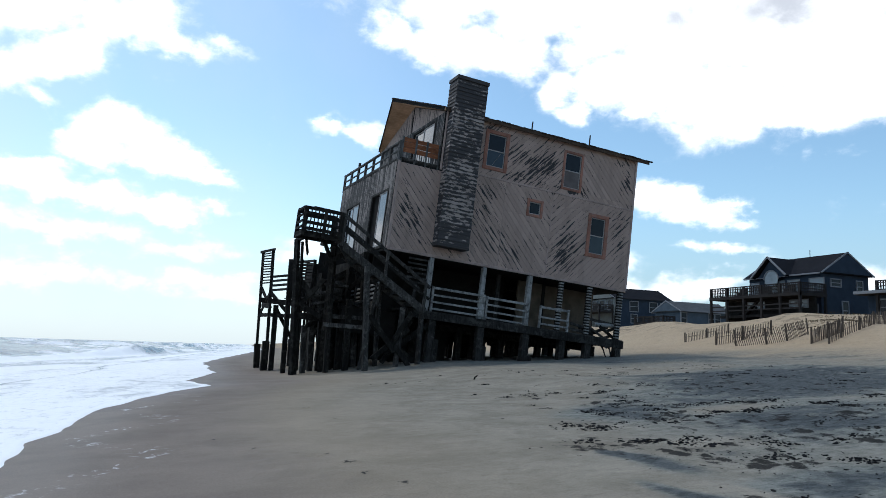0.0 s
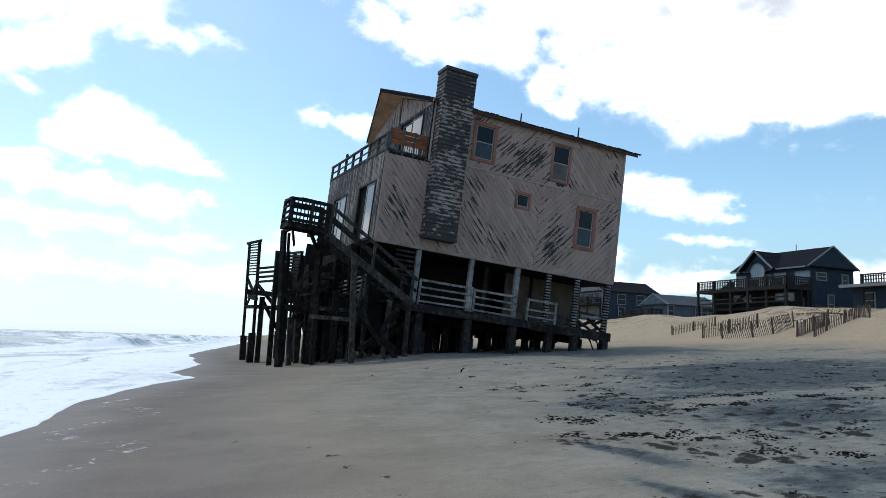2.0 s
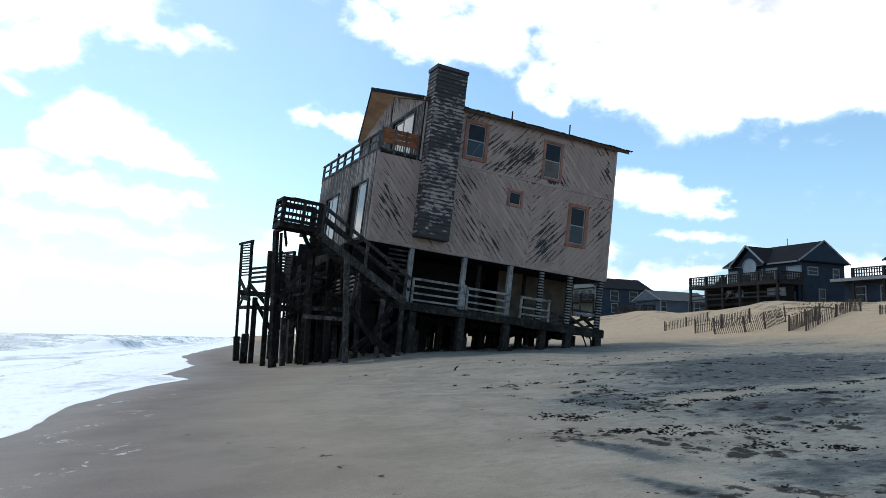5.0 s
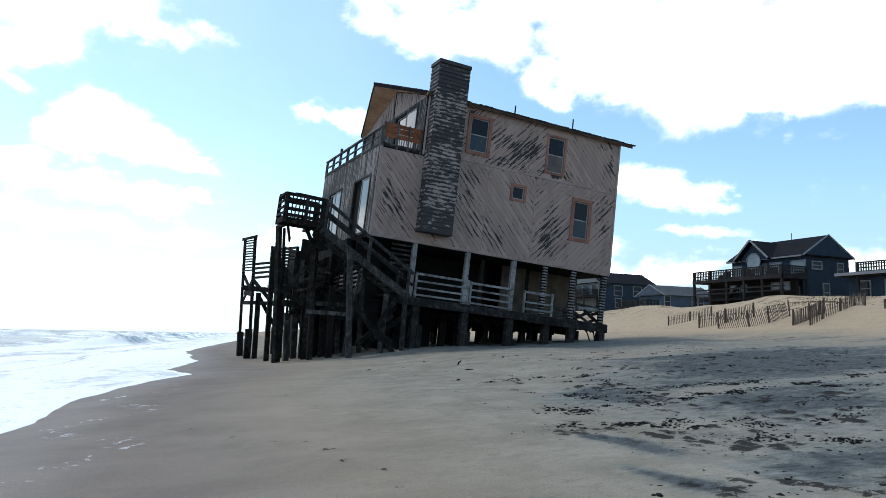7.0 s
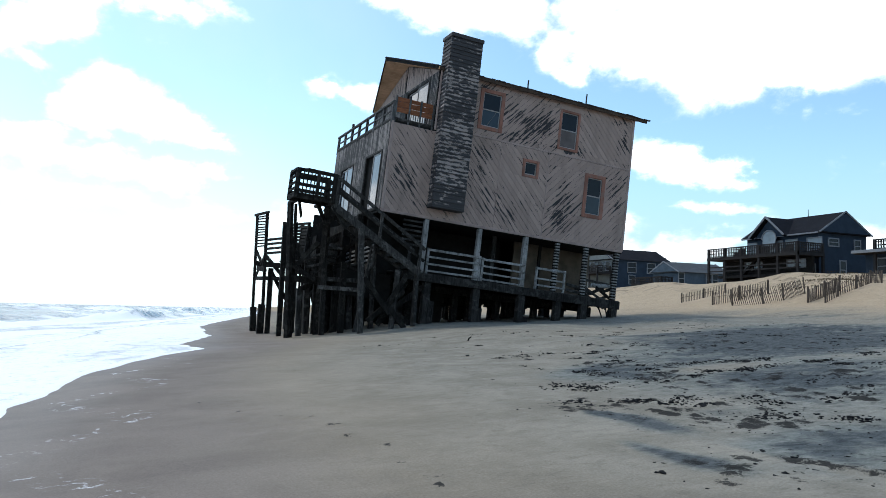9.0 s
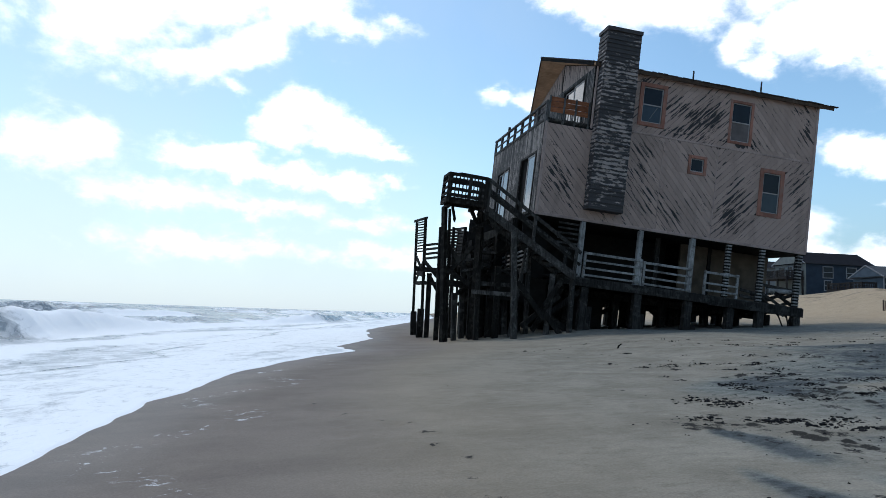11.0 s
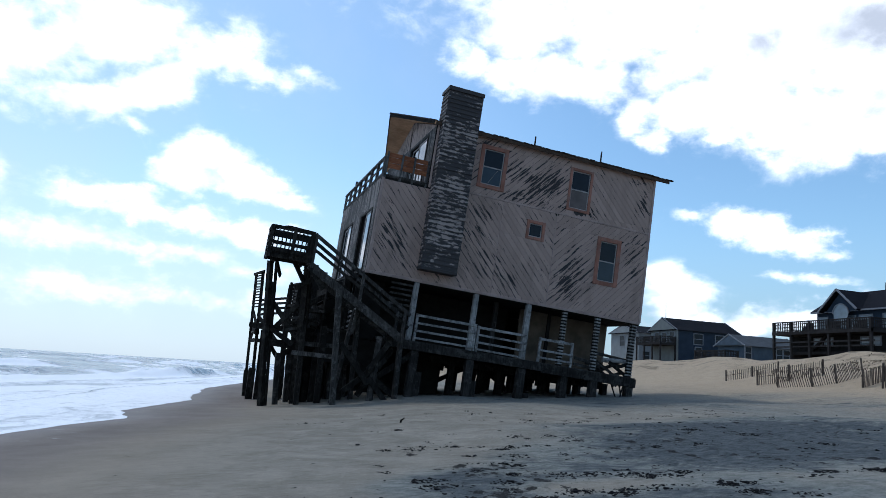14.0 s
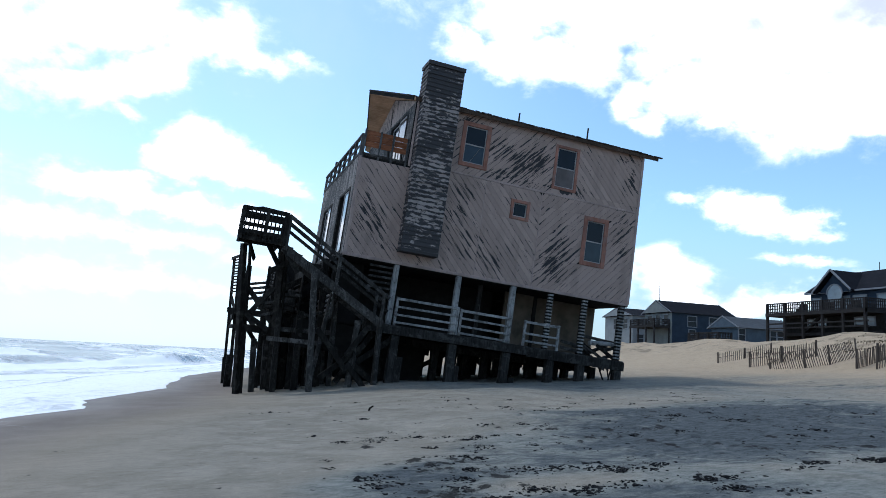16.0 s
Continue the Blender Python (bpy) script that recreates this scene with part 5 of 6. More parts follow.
part("cap_rail", beam((-2.94, 7.0, -.12), (-2.66, 5.42, -.08), .05, .1), MAT["timber"], deck)
for a, b in (((-2.7, 6.86, -1.55), (-2.45, 5.56, -2.35)), ((-2.55, 5.56, -1.65), (-2.6, 6.86, -2.55)), ((-2.62, 6.86, -2.62), (-2.46, 5.56, -2.60)), ((-2.55, 5.5, -1.75), (-1.75, 4.95, -2.6)), ((-2.5, 5.5, -2.6), (-1.7, 4.95, -2.55))):
    part("brace", beam(a, b, 0.05, 0.14), MAT["timber"], deck)
for i in range(10):
    z = -0.45 - i * 0.12
    part("slat", beam((-1.70, 4.9, z), (-1.38, 4.86, z + .01), 0.025, 0.05), MAT["timber"], deck)
for z in (-1.05, -1.22, -1.40, -1.58):
    part("rail", beam((-2.62, 5.56, z - .10), (-1.67, 4.93, z + .12), 0.04, 0.09), MAT["greytimber"], deck)
# slatted screen along the deck's edge
for i in range(9):
    part("slat", beam((-1.56, 3.3, -0.50 - i * .125), (-1.50, 6.8, -0.30 - i * .125), 0.03, 0.095), MAT["timber"], deck)
for y in (3.3, 4.4, 5.6, 6.8):
    part("screen_post", box(-1.58, -1.48, y - .05, y + .05, -2.0, -.28 - (6.8 - y) * .05), MAT["timber"], deck)
# added near-black sheet, closes a bright gap as shade would
part("wall_sheet", box(-1.42, 0.0, 3.2, 3.25, -2.0, -0.16), MAT["dark"], deck, "dark sheet standing in for the shade under the house")
for z in (-1.2, -1.45):
    part("rail", beam((-1.65, 4.9, z), (-0.9, 2.3, z - .05), 0.04, 0.09), MAT["timber"], deck)
part("hanging_sheet", beam((-1.45, 1.5, -0.55), (-0.9, 1.3, -1.75), 0.5, 0.04), MAT["timber"], deck)
for a, b in (((-2.3, 5.4, -2.3), (-1.3, 6.4, -3.4)), ((-1.2, 4.0, -2.2), (-0.6, 4.9, -3.4)), ((-1.15, 2.6, -3.3), (-0.6, 3.3, -2.2)), ((-1.7, 1.0, -2.6), (-0.3, 1.0, -1.9)),
             ((-1.5, 1.7, -2.3), (-0.6, 1.9, -3.3)), ((-1.6, 1.0, -1.4), (-0.3, 1.1, -0.5)), ((-1.8, 2.0, -2.9), (-0.4, 2.2, -2.0)), ((-1.2, 4.0, -3.2), (-0.5, 3.4, -2.4)), ((-1.0, 5.6, -3.3), (-0.2, 5.8, -2.3)), ((-1.1, 2.6, -2.0), (-0.2, 1.3, -1.0))):
    part("brace", beam(a, b, 0.06, 0.16), MAT["timber"], deck)
# near-black sheets added for the shade under the house, and a fallen tank
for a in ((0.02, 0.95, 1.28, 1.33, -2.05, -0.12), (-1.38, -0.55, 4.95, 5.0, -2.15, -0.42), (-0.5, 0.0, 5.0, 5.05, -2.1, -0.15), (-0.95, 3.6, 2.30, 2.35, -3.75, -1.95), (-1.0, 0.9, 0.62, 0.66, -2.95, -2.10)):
    part("wall_sheet", box(*a), MAT["dark"], deck, "dark sheet standing in for the shade under the house")
bm = bmesh.new()
bmesh.ops.create_cone(bm, segments=18, radius1=.20 * K, radius2=.17 * K, depth=0.62 * K, cap_ends=True)
bmesh.ops.bevel(bm, geom=bm.edges[:], offset=0.015, segments=1, affect="EDGES")
bmesh.ops.transform(bm, matrix=Matrix.Translation(Vector((-1.16, 0.95, -1.62)) * K) @ Matrix.Rotation(radians(9), 4, "Y"), verts=bm.verts)
tank = part("tank", bm, MAT["greytimber"], deck, "battered grey tank hanging among broken boards")
for z in (-1.80, -1.46):
    bm = bmesh.new()
    bmesh.ops.create_cone(bm, segments=18, radius1=.205 * K, radius2=.205 * K, depth=0.04, cap_ends=True)
    bmesh.ops.transform(bm, matrix=Matrix.Translation(Vector((-1.16 - (z + 1.62) * -.16, 0.95, z)) * K) @ Matrix.Rotation(radians(9), 4, "Y"), verts=bm.verts)
    part("hoop", bm, MAT["timber"], tank)
rng = random.Random(31)
for i in range(16):
    x, y, z = rng.uniform(-1.7, -.4), rng.uniform(.6, 1.2), rng.uniform(-2.25, -1.0)
    a = rng.uniform(-.7, .7)
    ln = rng.uniform(.2, .5)
    part("splintered_board", beam((x - ln * math.cos(a), y, z - ln * math.sin(a)), (x + ln * math.cos(a), y + rng.uniform(-.1, .1), z + ln * math.sin(a)), 0.03, 0.08), MAT["greytimber" if i % 3 == 0 else "timber"], deck)
# dark panels and boards added to block light and stand for shade underneath
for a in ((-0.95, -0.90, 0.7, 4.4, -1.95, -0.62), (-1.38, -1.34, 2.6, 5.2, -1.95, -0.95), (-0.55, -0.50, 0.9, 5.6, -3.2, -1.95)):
    part("skirt_panel", box(*a), MAT["timber"], deck, "dark panel added for the shade under the deck")
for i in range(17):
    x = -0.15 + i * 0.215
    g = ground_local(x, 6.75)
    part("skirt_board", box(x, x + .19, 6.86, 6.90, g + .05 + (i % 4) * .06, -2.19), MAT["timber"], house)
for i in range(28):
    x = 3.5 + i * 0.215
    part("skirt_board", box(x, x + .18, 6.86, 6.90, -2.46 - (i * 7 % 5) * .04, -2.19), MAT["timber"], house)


# ---- neighbouring houses on the dune ----
def tri_prism(tri, off):
    """A triangle given thickness along off."""
    bm = bmesh.new()
    a = [bm.verts.new(p) for p in tri]
    b = [bm.verts.new(Vector(p) + Vector(off)) for p in tri]
    bm.faces.new(a)
    bm.faces.new(b)
    for i in range(3):
        j = (i + 1) % 3
        bm.faces.new((a[i], a[j], b[j], b[i]))
    bmesh.ops.recalc_face_normals(bm, faces=bm.faces)
    return bm


def gabled(name, label, x0, x1, y0, y1, z0, ze, zr, ridge, wall, over=0.5, group="houses on the dune", roof="farroof"):
    """A house with a gable roof; ridge 'x' or 'y'. Parts are placed in the world."""
    h = thing(name, Matrix.Identity(4), label, "house", group)
    part("wall", box(x0, x1, y0, y1, z0 - 2.0, ze, 0, 1.0), wall, h)
    bm = bmesh.new()
    if ridge == "x":
        ym = (y0 + y1) / 2
        pr = [(y0 - over, ze - .15), (y1 + over, ze - .15), (ym, zr)]
        v = [[bm.verts.new((x, p[0], p[1] + dz)) for p in pr] for x in (x0 - over, x1 + over) for dz in (0,)]
    else:
        xm = (x0 + x1) / 2
        pr = [(x0 - over, ze - .15), (x1 + over, ze - .15), (xm, zr)]
        v = [[bm.verts.new((p[0], y, p[1])) for p in pr] for y in (y0 - over, y1 + over)]
    bm.faces.new((v[0][0], v[1][0], v[1][2], v[0][2]))
    bm.faces.new((v[0][1], v[0][2], v[1][2], v[1][1]))
    bm.faces.new((v[0][0], v[0][1], v[1][1], v[1][0]))
    bm.faces.new(v[0])
    bm.faces.new(v[1])
    bmesh.ops.recalc_face_normals(bm, faces=bm.faces)
    part("roof", bm, MAT[roof], h, "dark shingle gable roof" if roof == "farroof" else "pale grey shingle roof")
    # gable faces, flush under the overhang
    for s in (0, 1):
        if ridge == "x":
            xx = x0 - over - .02 if s == 0 else x1 + over + .02
            tri = [(xx, y0 - .1, ze - .05), (xx, y1 + .1, ze - .05), (xx, (y0 + y1) / 2, zr - .18)]
        else:
            yy = y0 - over - .02 if s == 0 else y1 + over + .02
            tri = [(x0 - .1, yy, ze - .05), (x1 + .1, yy, ze - .05), ((x0 + x1) / 2, yy, zr - .18)]
        part("gable", tri_prism(tri, (-0.03 if s == 0 else 0.03, 0, 0) if ridge == "x" else (0, -0.03 if s == 0 else 0.03, 0)), wall, h)
    rk = 0.05
    for s in (0, 1):
        for e in (0, 1):
            if ridge == "x":
                xx = x0 - over - .06 if s == 0 else x1 + over + .06
                a, b = (xx, (y0 - over) if e == 0 else (y1 + over), ze - .15), (xx, (y0 + y1) / 2, zr)
            else:
                yy = y0 - over - .06 if s == 0 else y1 + over + .06
                a, b = ((x0 - over) if e == 0 else (x1 + over), yy, ze - .15), ((x0 + x1) / 2, yy, zr)
            part("rake_board", beam(a, b, rk, 0.14, 0, 1.0), MAT["farwhite"], h)
    return h


def far_window(h, face, at, u0, u1, z0, z1, pane="glass"):
    """face 'x': on a wall facing the sea at x = at; face 'y': on a wall facing along the beach at y = at."""
    def bx(a, b, d0, d1, c, d):
        return box(at - d1, at - d0, a, b, c, d, 0, 1.0) if face == "x" else box(a, b, at - d1, at - d0, c, d, 0, 1.0)
    w = part("window", bx(u0, u1, -.05, .03, z0, z1), MAT[pane], h)
    f = 0.11
    for a, b, c, d in ((u0 - f, u0, z0 - f, z1 + f), (u1, u1 + f, z0 - f, z1 + f), (u0, u1, z1, z1 + f), (u0, u1, z0 - f, z0), (u0, u1, (z0 + z1) / 2 - .04, (z0 + z1) / 2 + .04)):
        part("frame", bx(a, b, -.02, .08, c, d), MAT["farwhite"], w)


def far_deck(h, x0, x1, y0, y1, zd, zg, step=2.4, rail_h=1.0, mat="fardeck"):
    d = part("deck", box(x0, x1, y0, y1, zd - .3, zd, 0, 1.0), MAT[mat], h, "timber deck on posts")
    n = max(1, round((y1 - y0) / step))
    for i in range(n + 1):
        y = y0 + .1 + (y1 - y0 - .2) * i / n
        part("deck_post", box(x0 + .05, x0 + .25, y - .1, y + .1, zg - 2, zd + rail_h, 0, 1.0), MAT[mat], d)
    m = max(1, round((x1 - x0) / step))
    for i in range(1, m + 1):
        x = x0 + (x1 - x0 - .2) * i / m
        part("deck_post", box(x, x + .2, y0 + .05, y0 + .25, zg - 2, zd + rail_h, 0, 1.0), MAT[mat], d)
    for z in (0.12, 0.40, 0.68, rail_h):
        t = .07 if z < rail_h else .1
        part("rail", box(x0 + .1, x0 + .18, y0, y1, zd + z - t, zd + z, 0, 1.0), MAT[mat], d)
        part("rail", box(x0 + .18, x1, y0 + .1, y0 + .18, zd + z - t, zd + z, 0, 1.0), MAT[mat], d)
    for i in range(int((y1 - y0) / .22)):
        part("baluster", box(x0 + .11, x0 + .16, y0 + .2 + i * .22, y0 + .29 + i * .22, zd, zd + rail_h, 0, 1.0), MAT[mat], d)
    for i in range(int((x1 - x0) / .22)):
        part("baluster", box(x0 + .2 + i * .22, x0 + .29 + i * .22, y0 + .11, y0 + .16, zd, zd + rail_h, 0, 1.0), MAT[mat], d)
    return d


big = gabled("beach_house", "dark slate-blue two-storey beach house with a wide deck", 48.9, 55.2, 21.2, 29.5, 5.3, 9.85, 11.8, "y", MAT["blueside"], 0.35)
far_deck(big, 45.4, 48.85, 20.5, 31.4, 7.75, 5.3, 2.4, 0.9)
part("lower_deck", box(46.2, 48.85, 20.5, 30.8, 5.7, 5.95, 0, 1.0), MAT["fardeck"], big)
part("under_deck_screen", box(47.3, 47.4, 20.4, 31.2, 5.0, 7.4, 0, 1.0), MAT["dark"], big, "dark lattice screen under the deck")
for z in (6.3, 6.7):
    part("lower_rail", box(45.5, 45.58, 20.3, 31.3, z, z + .12, 0, 1.0), MAT["fardeck"], big)
for y0, y1, z0, z1 in ((21.6, 23.0, 8.2, 9.2), (24.2, 25.4, 8.2, 9.2), (25.9, 28.1, 8.0, 9.2), (29.0, 30.0, 8.2, 9.2), (22.3, 23.1, 6.0, 6.8), (23.4, 24.2, 6.0, 6.8), (27.4, 28.1, 6.0, 6.8), (28.5, 29.2, 6.0, 6.8)):
    far_window(big, "x", 48.9, y0 - .7, y1 - .7, z0, z1, "paleglass" if z0 > 7 else "glass")
for y0 in (21.3, 22.4, 26.2, 27.4):
    far_window(big, "x", 47.3, y0, y0 + .75, 6.55, 7.15, "paleglass")
for x0, y0, w_ in ((46.6, 22.4, .9), (46.5, 25.0, 1.1), (46.7, 28.2, .9)):
    bench = part("deck_bench", box(x0, x0 + .5, y0, y0 + w_, 7.76, 8.2, 0.02, 1.0), MAT["fardeck"], big, "dark bench on the deck")
    part("bench_back", box(x0 + .5, x0 + .58, y0, y0 + w_, 7.76, 8.65, 0.01, 1.0), MAT["fardeck"], bench)
part("outdoor_stair", beam((47.1, 28.6, 5.9), (47.1, 26.4, 7.6), .25, .2, 0, 1.0), MAT["fardeck"], big, "timber stair under the deck")
for x0, x1, z0, z1 in ((50.2, 51.4, 8.6, 9.2), (53.6, 54.3, 8.2, 9.2), (51.6, 52.3, 5.6, 7.2)):
    far_window(big, "y", 21.2, x0, x1, z0, z1)
# front cross gable with an arched window
bm = bmesh.new()
ya, yb, ym, zt = 24.6, 28.0, 26.3, 11.6
pts = [(48.0, ya - .4, 9.7), (48.0, yb + .4, 9.7), (48.0, ym, zt), (52.2, ya - .4, 9.7), (52.2, yb + .4, 9.7), (52.2, ym, zt)]
vv = [bm.verts.new(p) for p in pts]
for f in ((0, 3, 5, 2), (1, 2, 5, 4)):
    bm.faces.new([vv[i] for i in f])
bmesh.ops.recalc_face_normals(bm, faces=bm.faces)
bmesh.ops.solidify(bm, geom=bm.faces[:], thickness=0.15)
part("cross_gable", bm, MAT["farroof"], big)
part("gable", tri_prism(((48.5, ya, 9.65), (48.5, yb, 9.65), (48.5, ym, zt - .25)), (-.1, 0, 0)), MAT["blueside"], big)
for a in (ya - .4, yb + .4):
    part("rake_board", beam((47.95, a, 9.7), (47.95, ym, zt), 0.1, 0.16, 0, 1.0), MAT["farwhite"], big)
bm = bmesh.new()
bmesh.ops.create_circle(bm, cap_ends=True, segments=20, radius=0.80)
bmesh.ops.transform(bm, matrix=Matrix.Translation((48.44, ym, 9.45)) @ Matrix.Rotation(radians(90), 4, "Y"), verts=bm.verts)
bmesh.ops.solidify(bm, geom=bm.faces[:], thickness=0.06)
# the sky's reflection is put into the pale pane colour
arch = part("window", bm, MAT["paleglass"], big, "half-round window")
for i in range(10):
    a0, a1 = math.pi * i / 10, math.pi * (i + 1) / 10
    part("frame", beam((48.38, ym + .86 * math.cos(a0), 9.45 + .86 * math.sin(a0)), (48.38, ym + .86 * math.cos(a1), 9.45 + .86 * math.sin(a1)), 0.1, 0.12, 0, 1.0), MAT["farwhite"], arch)
part("eave_trim", box(48.42, 48.52, 20.9, 29.8, 9.60, 9.74, 0, 1.0), MAT["farwhite"], big)
bm = bmesh.new()
bmesh.ops.create_cone(bm, segments=6, radius1=.04, radius2=.03, depth=1.0, cap_ends=True)
bmesh.ops.translate(bm, vec=(52.2, 25.0, 12.0), verts=bm.verts)
part("mast", bm, MAT["pipe"], big)

side = gabled("beach_house", "dark beach house with a white-edged deck", 49.5, 57.0, 3.5, 12.6, 5.6, 9.2, 11.3, "y", MAT["greyside"])
d2 = far_deck(side, 46.5, 49.4, 3.4, 14.2, 7.5, 5.6, 2.4, 0.85)
part("deck_edge", box(46.2, 46.46, 3.4, 15.9, 7.28, 7.52, 0, 1.0), MAT["farwhite"], d2)
part("lower_wall", box(47.4, 49.45, 3.6, 15.5, 3.6, 7.22, 0, 1.0), MAT["blueside"], side)
part("deck_floor", box(46.5, 49.4, 14.2, 15.9, 7.22, 7.46, 0, 1.0), MAT["fardeck"], side)
for y0 in (4.6, 7.2, 9.6, 11.4, 13.6):
    far_window(side, "x", 47.4, y0, y0 + .8, 5.6, 6.8)
for y0 in (5.0, 8.0, 10.8):
    far_window(side, "x", 49.5, y0, y0 + 1.0, 8.0, 9.0)
    far_window(side, "x", 49.5, y0, y0 + .9, 5.9, 7.0)

mid = gabled("beach_house", "blue-grey two-storey house with a small seaward balcony", 61.5, 72.0, 68.6, 75.6, 6.3, 10.75, 12.6, "x", MAT["blueside"], 0.4)
# sheets laid over the sea face, its sunlight put into their paler colour
part("lit_sheet", box(61.40, 61.495, 68.62, 75.58, 5.0, 10.72, 0, 1.0), MAT["litside"], mid, "seaward wall coloured pale for the sun on it")
part("lit_sheet", tri_prism(((61.02, 68.7, 10.70), (61.02, 75.5, 10.70), (61.02, 72.1, 12.40)), (-.04, 0, 0)), MAT["litside"], mid, "gable coloured pale for the sun on it")
far_deck(mid, 58.6, 61.4, 69.0, 75.5, 8.6, 6.3, 2.2)
for x0 in (64.2, 68.0, 70.3):
    far_window(mid, "y", 68.6, x0, x0 + 1.5, 8.7, 10.2)
for x0 in (64.4, 69.6):
    far_window(mid, "y", 68.6, x0, x0 + 1.1, 6.9, 8.2)
for y0 in (69.4, 71.4, 73.4):
    far_window(mid, "x", 61.4, y0, y0 + 1.1, 8.9, 10.3)
bm = bmesh.new()
bmesh.ops.create_cone(bm, segments=6, radius1=.05, radius2=.03, depth=4.0, cap_ends=True)
bmesh.ops.translate(bm, vec=(61.7, 72.1, 13.6), verts=bm.verts)
part("mast", bm, MAT["pipe"], mid)

back = gabled("beach_house", "chalk-white far house with small windows", 65.2, 75.0, 85.0, 94.0, 6.0, 11.2, 12.6, "x", MAT["whiteside"], 0.4)
for x0 in (66.0, 68.6, 71.4):
    far_window(back, "y", 85.0, x0, x0 + 1.3, 8.9, 10.4)
    far_window(back, "y", 85.0, x0, x0 + 1.3, 6.6, 7.9)
for y0 in (86.5, 89.5):
    far_window(back, "x", 65.2, y0, y0 + 1.4, 8.9, 10.6)

low = gabled("beach_house", "low grey cottage with a pale hipped roof", 54.3, 62.0, 45.6, 50.5, 5.4, 7.5, 8.75, "x", MAT["greyside"], 0.35, roof="paleroof")
for x0 in (54.2, 58.6, 59.6):
    far_window(low, "y", 45.6, x0, x0 + .8, 5.9, 7.2)
far_deck(low, 51.2, 53.2, 45.4, 51.0, 5.9, 5.0, 2.0, 0.8)

# ---- sand fences ----
def fence(points, h, lean, seed, gap=0.16):
    f = thing("sand_fence", Matrix.Identity(4), "weathered slatted sand fence half buried in the dune", "fence", "sand fences on the dune")
    rng = random.Random(seed)
    for (ax, ay), (bx, by) in zip(points, points[1:]):
        ln = math.hypot(bx - ax, by - ay)
        n = max(2, int(ln / (gap * 0.85)))
        wires = []
        for i in range(n):
            t = i / n
            x, y = ax + (bx - ax) * t, ay + (by - ay) * t
            z = float(land(np.array(x), np.array(y)))
            hh = 0.86 * h * rng.uniform(0.93, 1.04)
            lx, ly = lean[0] + rng.uniform(-.03, .03), lean[1] + rng.uniform(-.03, .03)
            part("picket", beam((x, y, z - .2), (x + lx * hh, y + ly * hh, z + hh), 0.028, 0.028, 0, 1.0), MAT["picket"], f)
            wires.append((x + lx * hh * .6, y + ly * hh * .6, z + hh * .6))
        for a, b in zip(wires[::8], wires[8::8]):
            part("wire", beam(a, b, 0.02, 0.02, 0, 1.0), MAT["picket"], f)
        for t in (0.0, 0.98):
            x, y = ax + (bx - ax) * t, ay + (by - ay) * t
            z = float(land(np.array(x), np.array(y)))
            part("post", beam((x, y, z - .4), (x + lean[0] * .3, y + lean[1] * .3, z + h * 0.96), 0.07, 0.07, 0, 1.0), MAT["picket"], f)
    return f


fence([(22.4, 9.0), (24.6, 9.5), (26.8, 9.9)], 0.62, (0.05, 0.1), 1, 0.18)
fence([(21.5, 5.5), (23.2, 5.2), (25.2, 5.0)], 0.85, (0.0, 0.05), 2, 0.13)
fence([(20.9, 3.4), (21.5, 1.9), (22.6, 1.6), (24.6, 2.0)], 0.9, (-0.22, 0.25), 3, 0.12)
fence([(22.0, -0.3), (23.4, -0.1), (25.0, 0.3)], 0.85, (0.10, -0.05), 4, 0.10)
fence([(22.1, -1.2), (23.6, -0.7), (25.7, -0.1), (28.0, 0.8), (30.0, 1.6)], 0.72, (0.12, -0.06), 5, 0.24)
fence([(26.6, -1.9), (28.6, -2.3), (30.4, -3.2)], 0.45, (0.1, 0.0), 6)


# ---- dry grass on the crest of the dune ----
def dune_grass():
    rng = np.random.RandomState(9)
    V, F = [], []
    for cx, cy, n, sx, sy in GRASS:
        for _ in range(n):
            x, y = cx + rng.normal(0, sx), cy + rng.normal(0, sy)
            z = float(land(np.array(x), np.array(y)))
            for _ in range(5):
                a, ln, k = rng.uniform(0, 6.28), rng.uniform(.025, .085), len(V)
                dx, dy = math.cos(a), math.sin(a)
                w = .007
                V += [(x - dy * w, y + dx * w, z - .02), (x + dy * w, y - dx * w, z - .02), (x + dx * ln * .3 + dy * w * .6, y + dy * ln * .3 - dx * w * .6, z + ln * .7), (x + dx * ln * .8, y + dy * ln * .8, z + ln)]
                F += [(k, k + 1, k + 2), (k, k + 2, k + 3)]
    me = bpy.data.meshes.new("dune_grass")
    me.from_pydata(V, [], F)
    me.materials.append(MAT["grass"])
    tagged(new("dune_grass", me), "sparse brown dry grass and wrack on the dune crest", "grass", kind="stuff")


GRASS = ((31.5, 6.4, 260, 1.6, 1.0), (34.5, 6.9, 300, 2.0, 1.2), (28.5, 4.6, 120, 1.0, .8))
dune_grass()


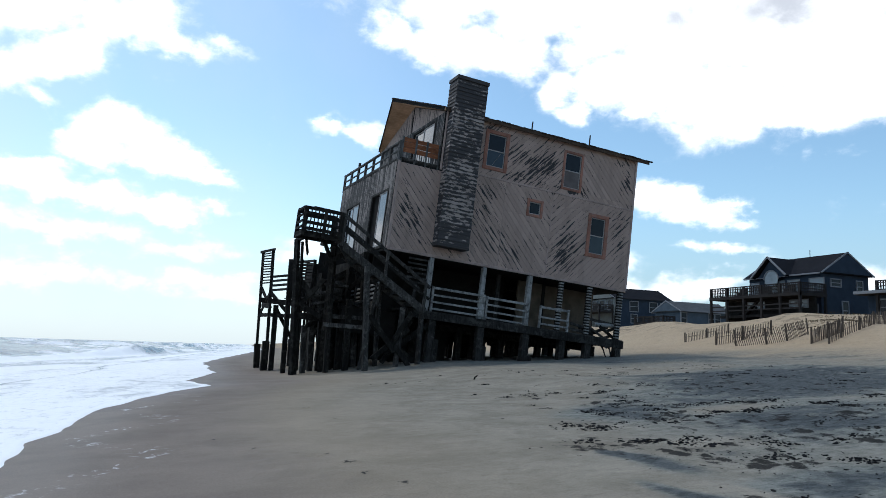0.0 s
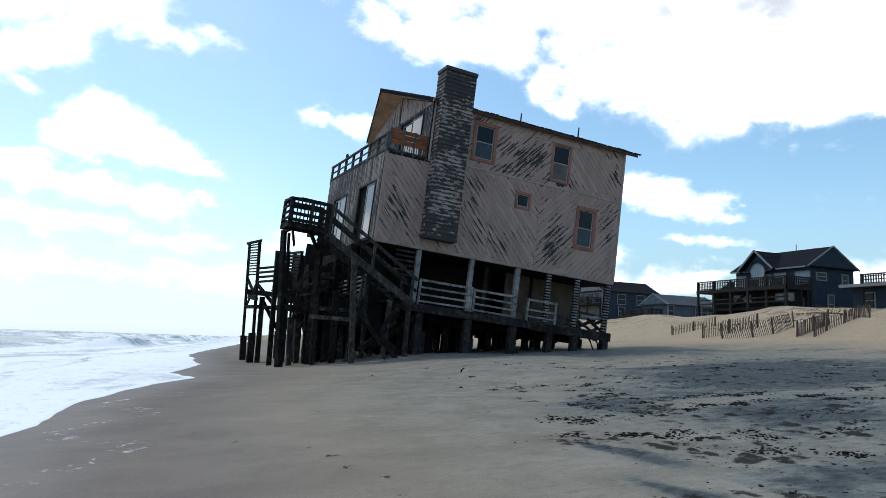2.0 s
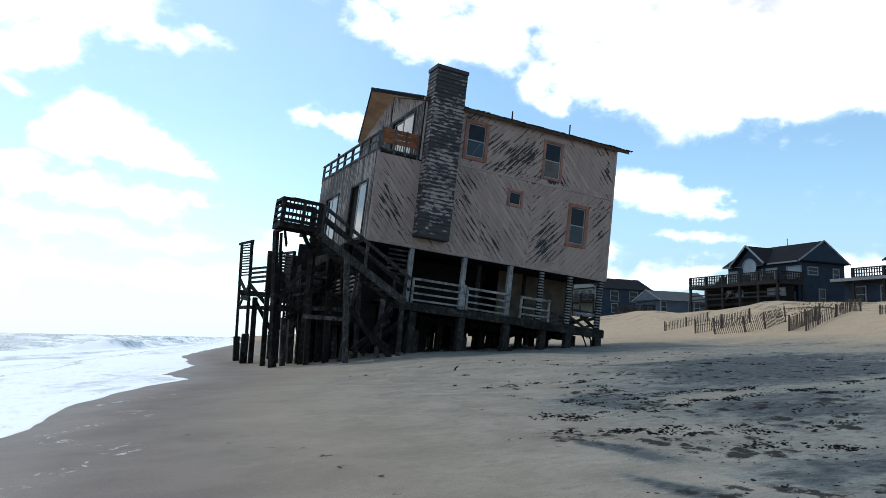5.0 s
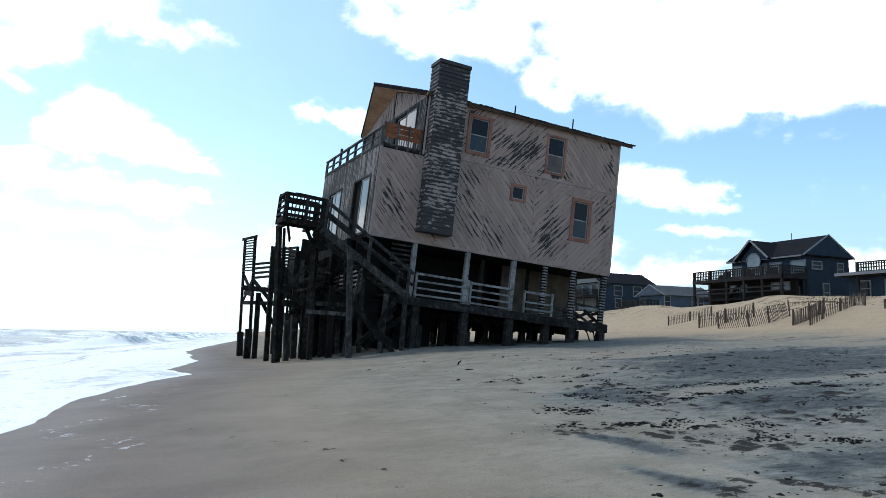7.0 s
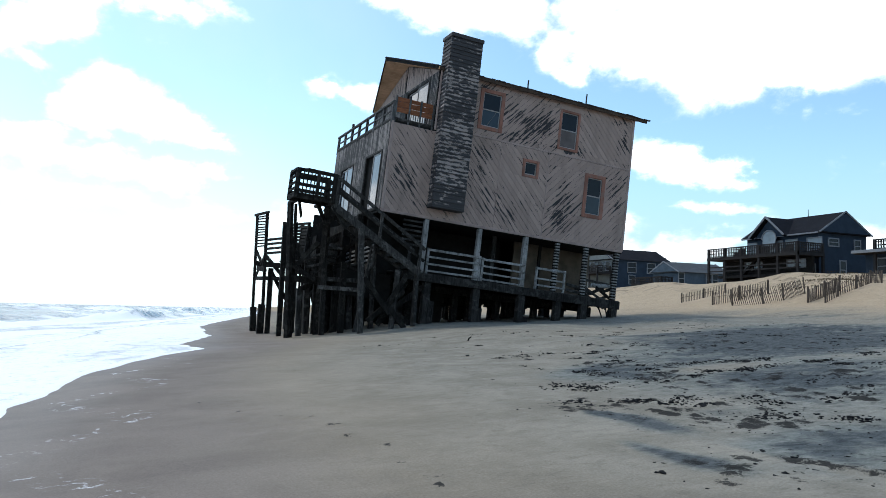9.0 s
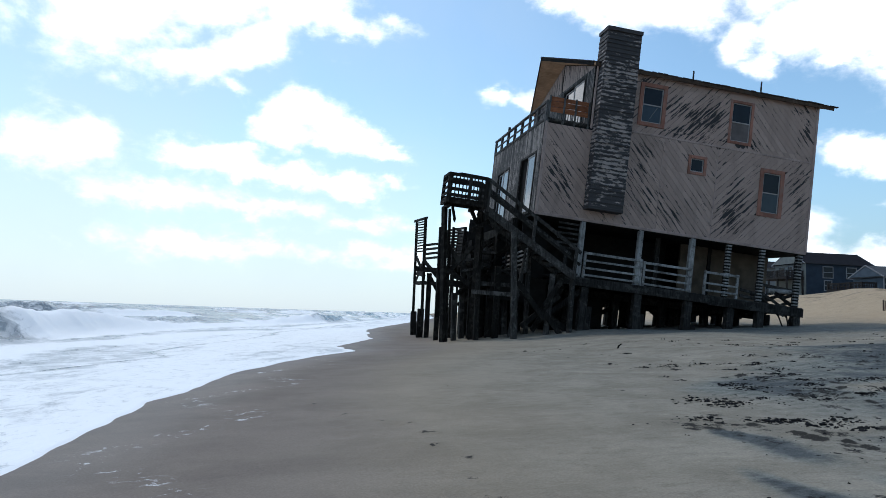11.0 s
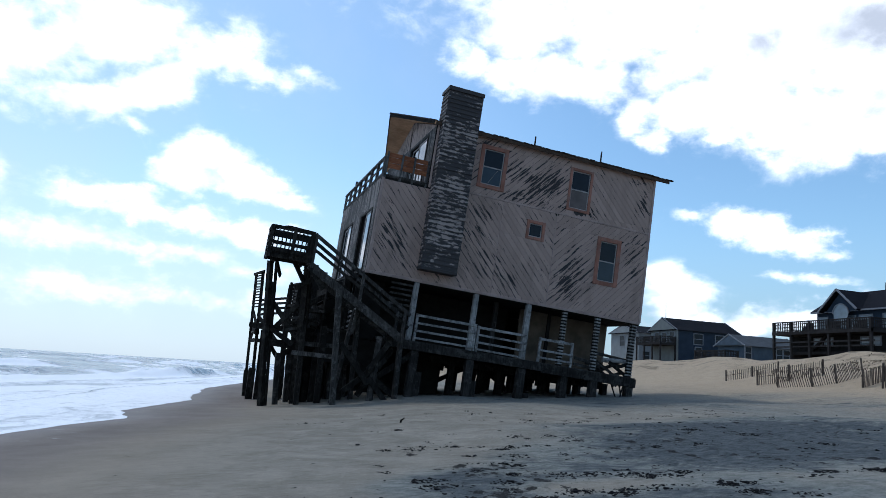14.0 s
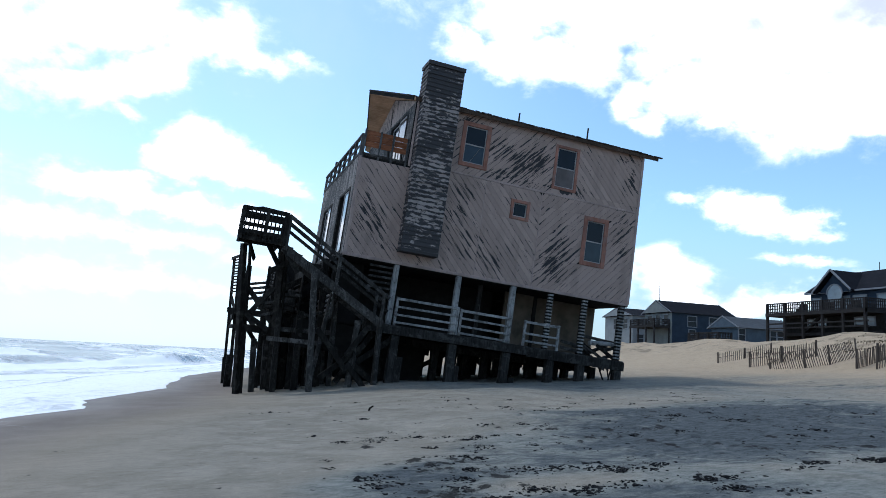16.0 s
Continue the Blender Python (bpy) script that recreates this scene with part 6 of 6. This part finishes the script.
# ---- wrack and trampled clods on the sand ----
def clods():
    rng = random.Random(77)
    proto = bmesh.new()
    bmesh.ops.create_icosphere(proto, subdivisions=1, radius=1.0)
    pv = np.array([v.co[:] for v in proto.verts])
    pf = np.array([[v.index for v in f.verts] for f in proto.faces])
    proto.free()
    V, F, n = [], [], 0
    centres = [(cx, cy, m * 3, sp * 1.1) for cx, cy, m, sp in CLUSTERS]
    centres += [(cx + rng.uniform(-.5, .5), cy + rng.uniform(-.3, .3), 60, rng.uniform(.08, .15)) for _ in range(3) for cx, cy in ((-1.4, -16.25), (-2.08, -17.44), (-1.97, -14.13), (.57, -13.64), (-.83, -14.33), (2.15, -15.4), (4.17, -14.54), (2.48, -18.53), (.53, -19.0), (-1.41, -18.35), (-.1, -17.54), (4.15, -16.07), (.38, -17.77),
                                                (-2.62, -18.64), (-4.2, -19.75), (-3.14, -20.12), (-2.91, -20.61), (-.4, -15.44), (-1.34, -17.26), (-.69, -18.87), (0.02, -19.62), (-1.16, -19.9), (-1.55, -14.12), (-.3, -14.46), (-3.31, -18.5), (-1.6, -20.84), (-2.86, -21.5))]
    centres += [(rng.uniform(-3, 9), rng.uniform(-21, -7), rng.randint(10, 30), rng.uniform(.05, .10)) for _ in range(130)]
    for cx, cy, m, sp in centres:
        for _ in range(m):
            gx, gy = rng.gauss(0, 1), rng.gauss(0, 1)
            x, y = cx + gx * sp * 1.1, cy + gy * sp * 0.95
            r = rng.uniform(0.004, 0.011) * rng.choice((1, 1, 1, 1.3, 2.0))
            a = rng.uniform(0, 6.28)
            jit = np.array([[rng.uniform(.3, 1.7)] * 3 for _ in range(len(pv))])
            q = pv * jit * (r * 1.7, r * rng.uniform(.7, 1.3), r * rng.uniform(.4, .8))
            heap = 0.022 * math.exp(-(gx * gx + gy * gy)) * rng.random() if sp < .25 else 0.0
            q = np.stack([q[:, 0] * math.cos(a) - q[:, 1] * math.sin(a) + x, q[:, 0] * math.sin(a) + q[:, 1] * math.cos(a) + y, q[:, 2] + float(land(np.array(x), np.array(y))) + r * .12 + heap], 1)
            V.append(q)
            F.append(pf + n)
            n += len(pv)
    me = bpy.data.meshes.new("beach_wrack")
    me.from_pydata(np.concatenate(V).tolist(), [], np.concatenate(F).tolist())
    me.materials.append(MAT["wrack"])
    tagged(new("beach_wrack", me), "dark clods of wet sand and seaweed scattered over the beach", "beach wrack", kind="stuff")


clods()


def driftwood(x, y):
    z = float(land(np.array(x), np.array(y)))
    d = thing("driftwood", Matrix.Translation((x, y, z)), "small dark broken branch standing in the sand", "driftwood")
    part("stem", beam((0, 0, -.08), (.05, .02, .09), .035, .04, 0.01, 1.0), MAT["timber"], d)
    part("twig", beam((.04, .02, .07), (.12, .03, .12), .025, .025, 0.006, 1.0), MAT["timber"], d)


driftwood(-1.06, -10.1)
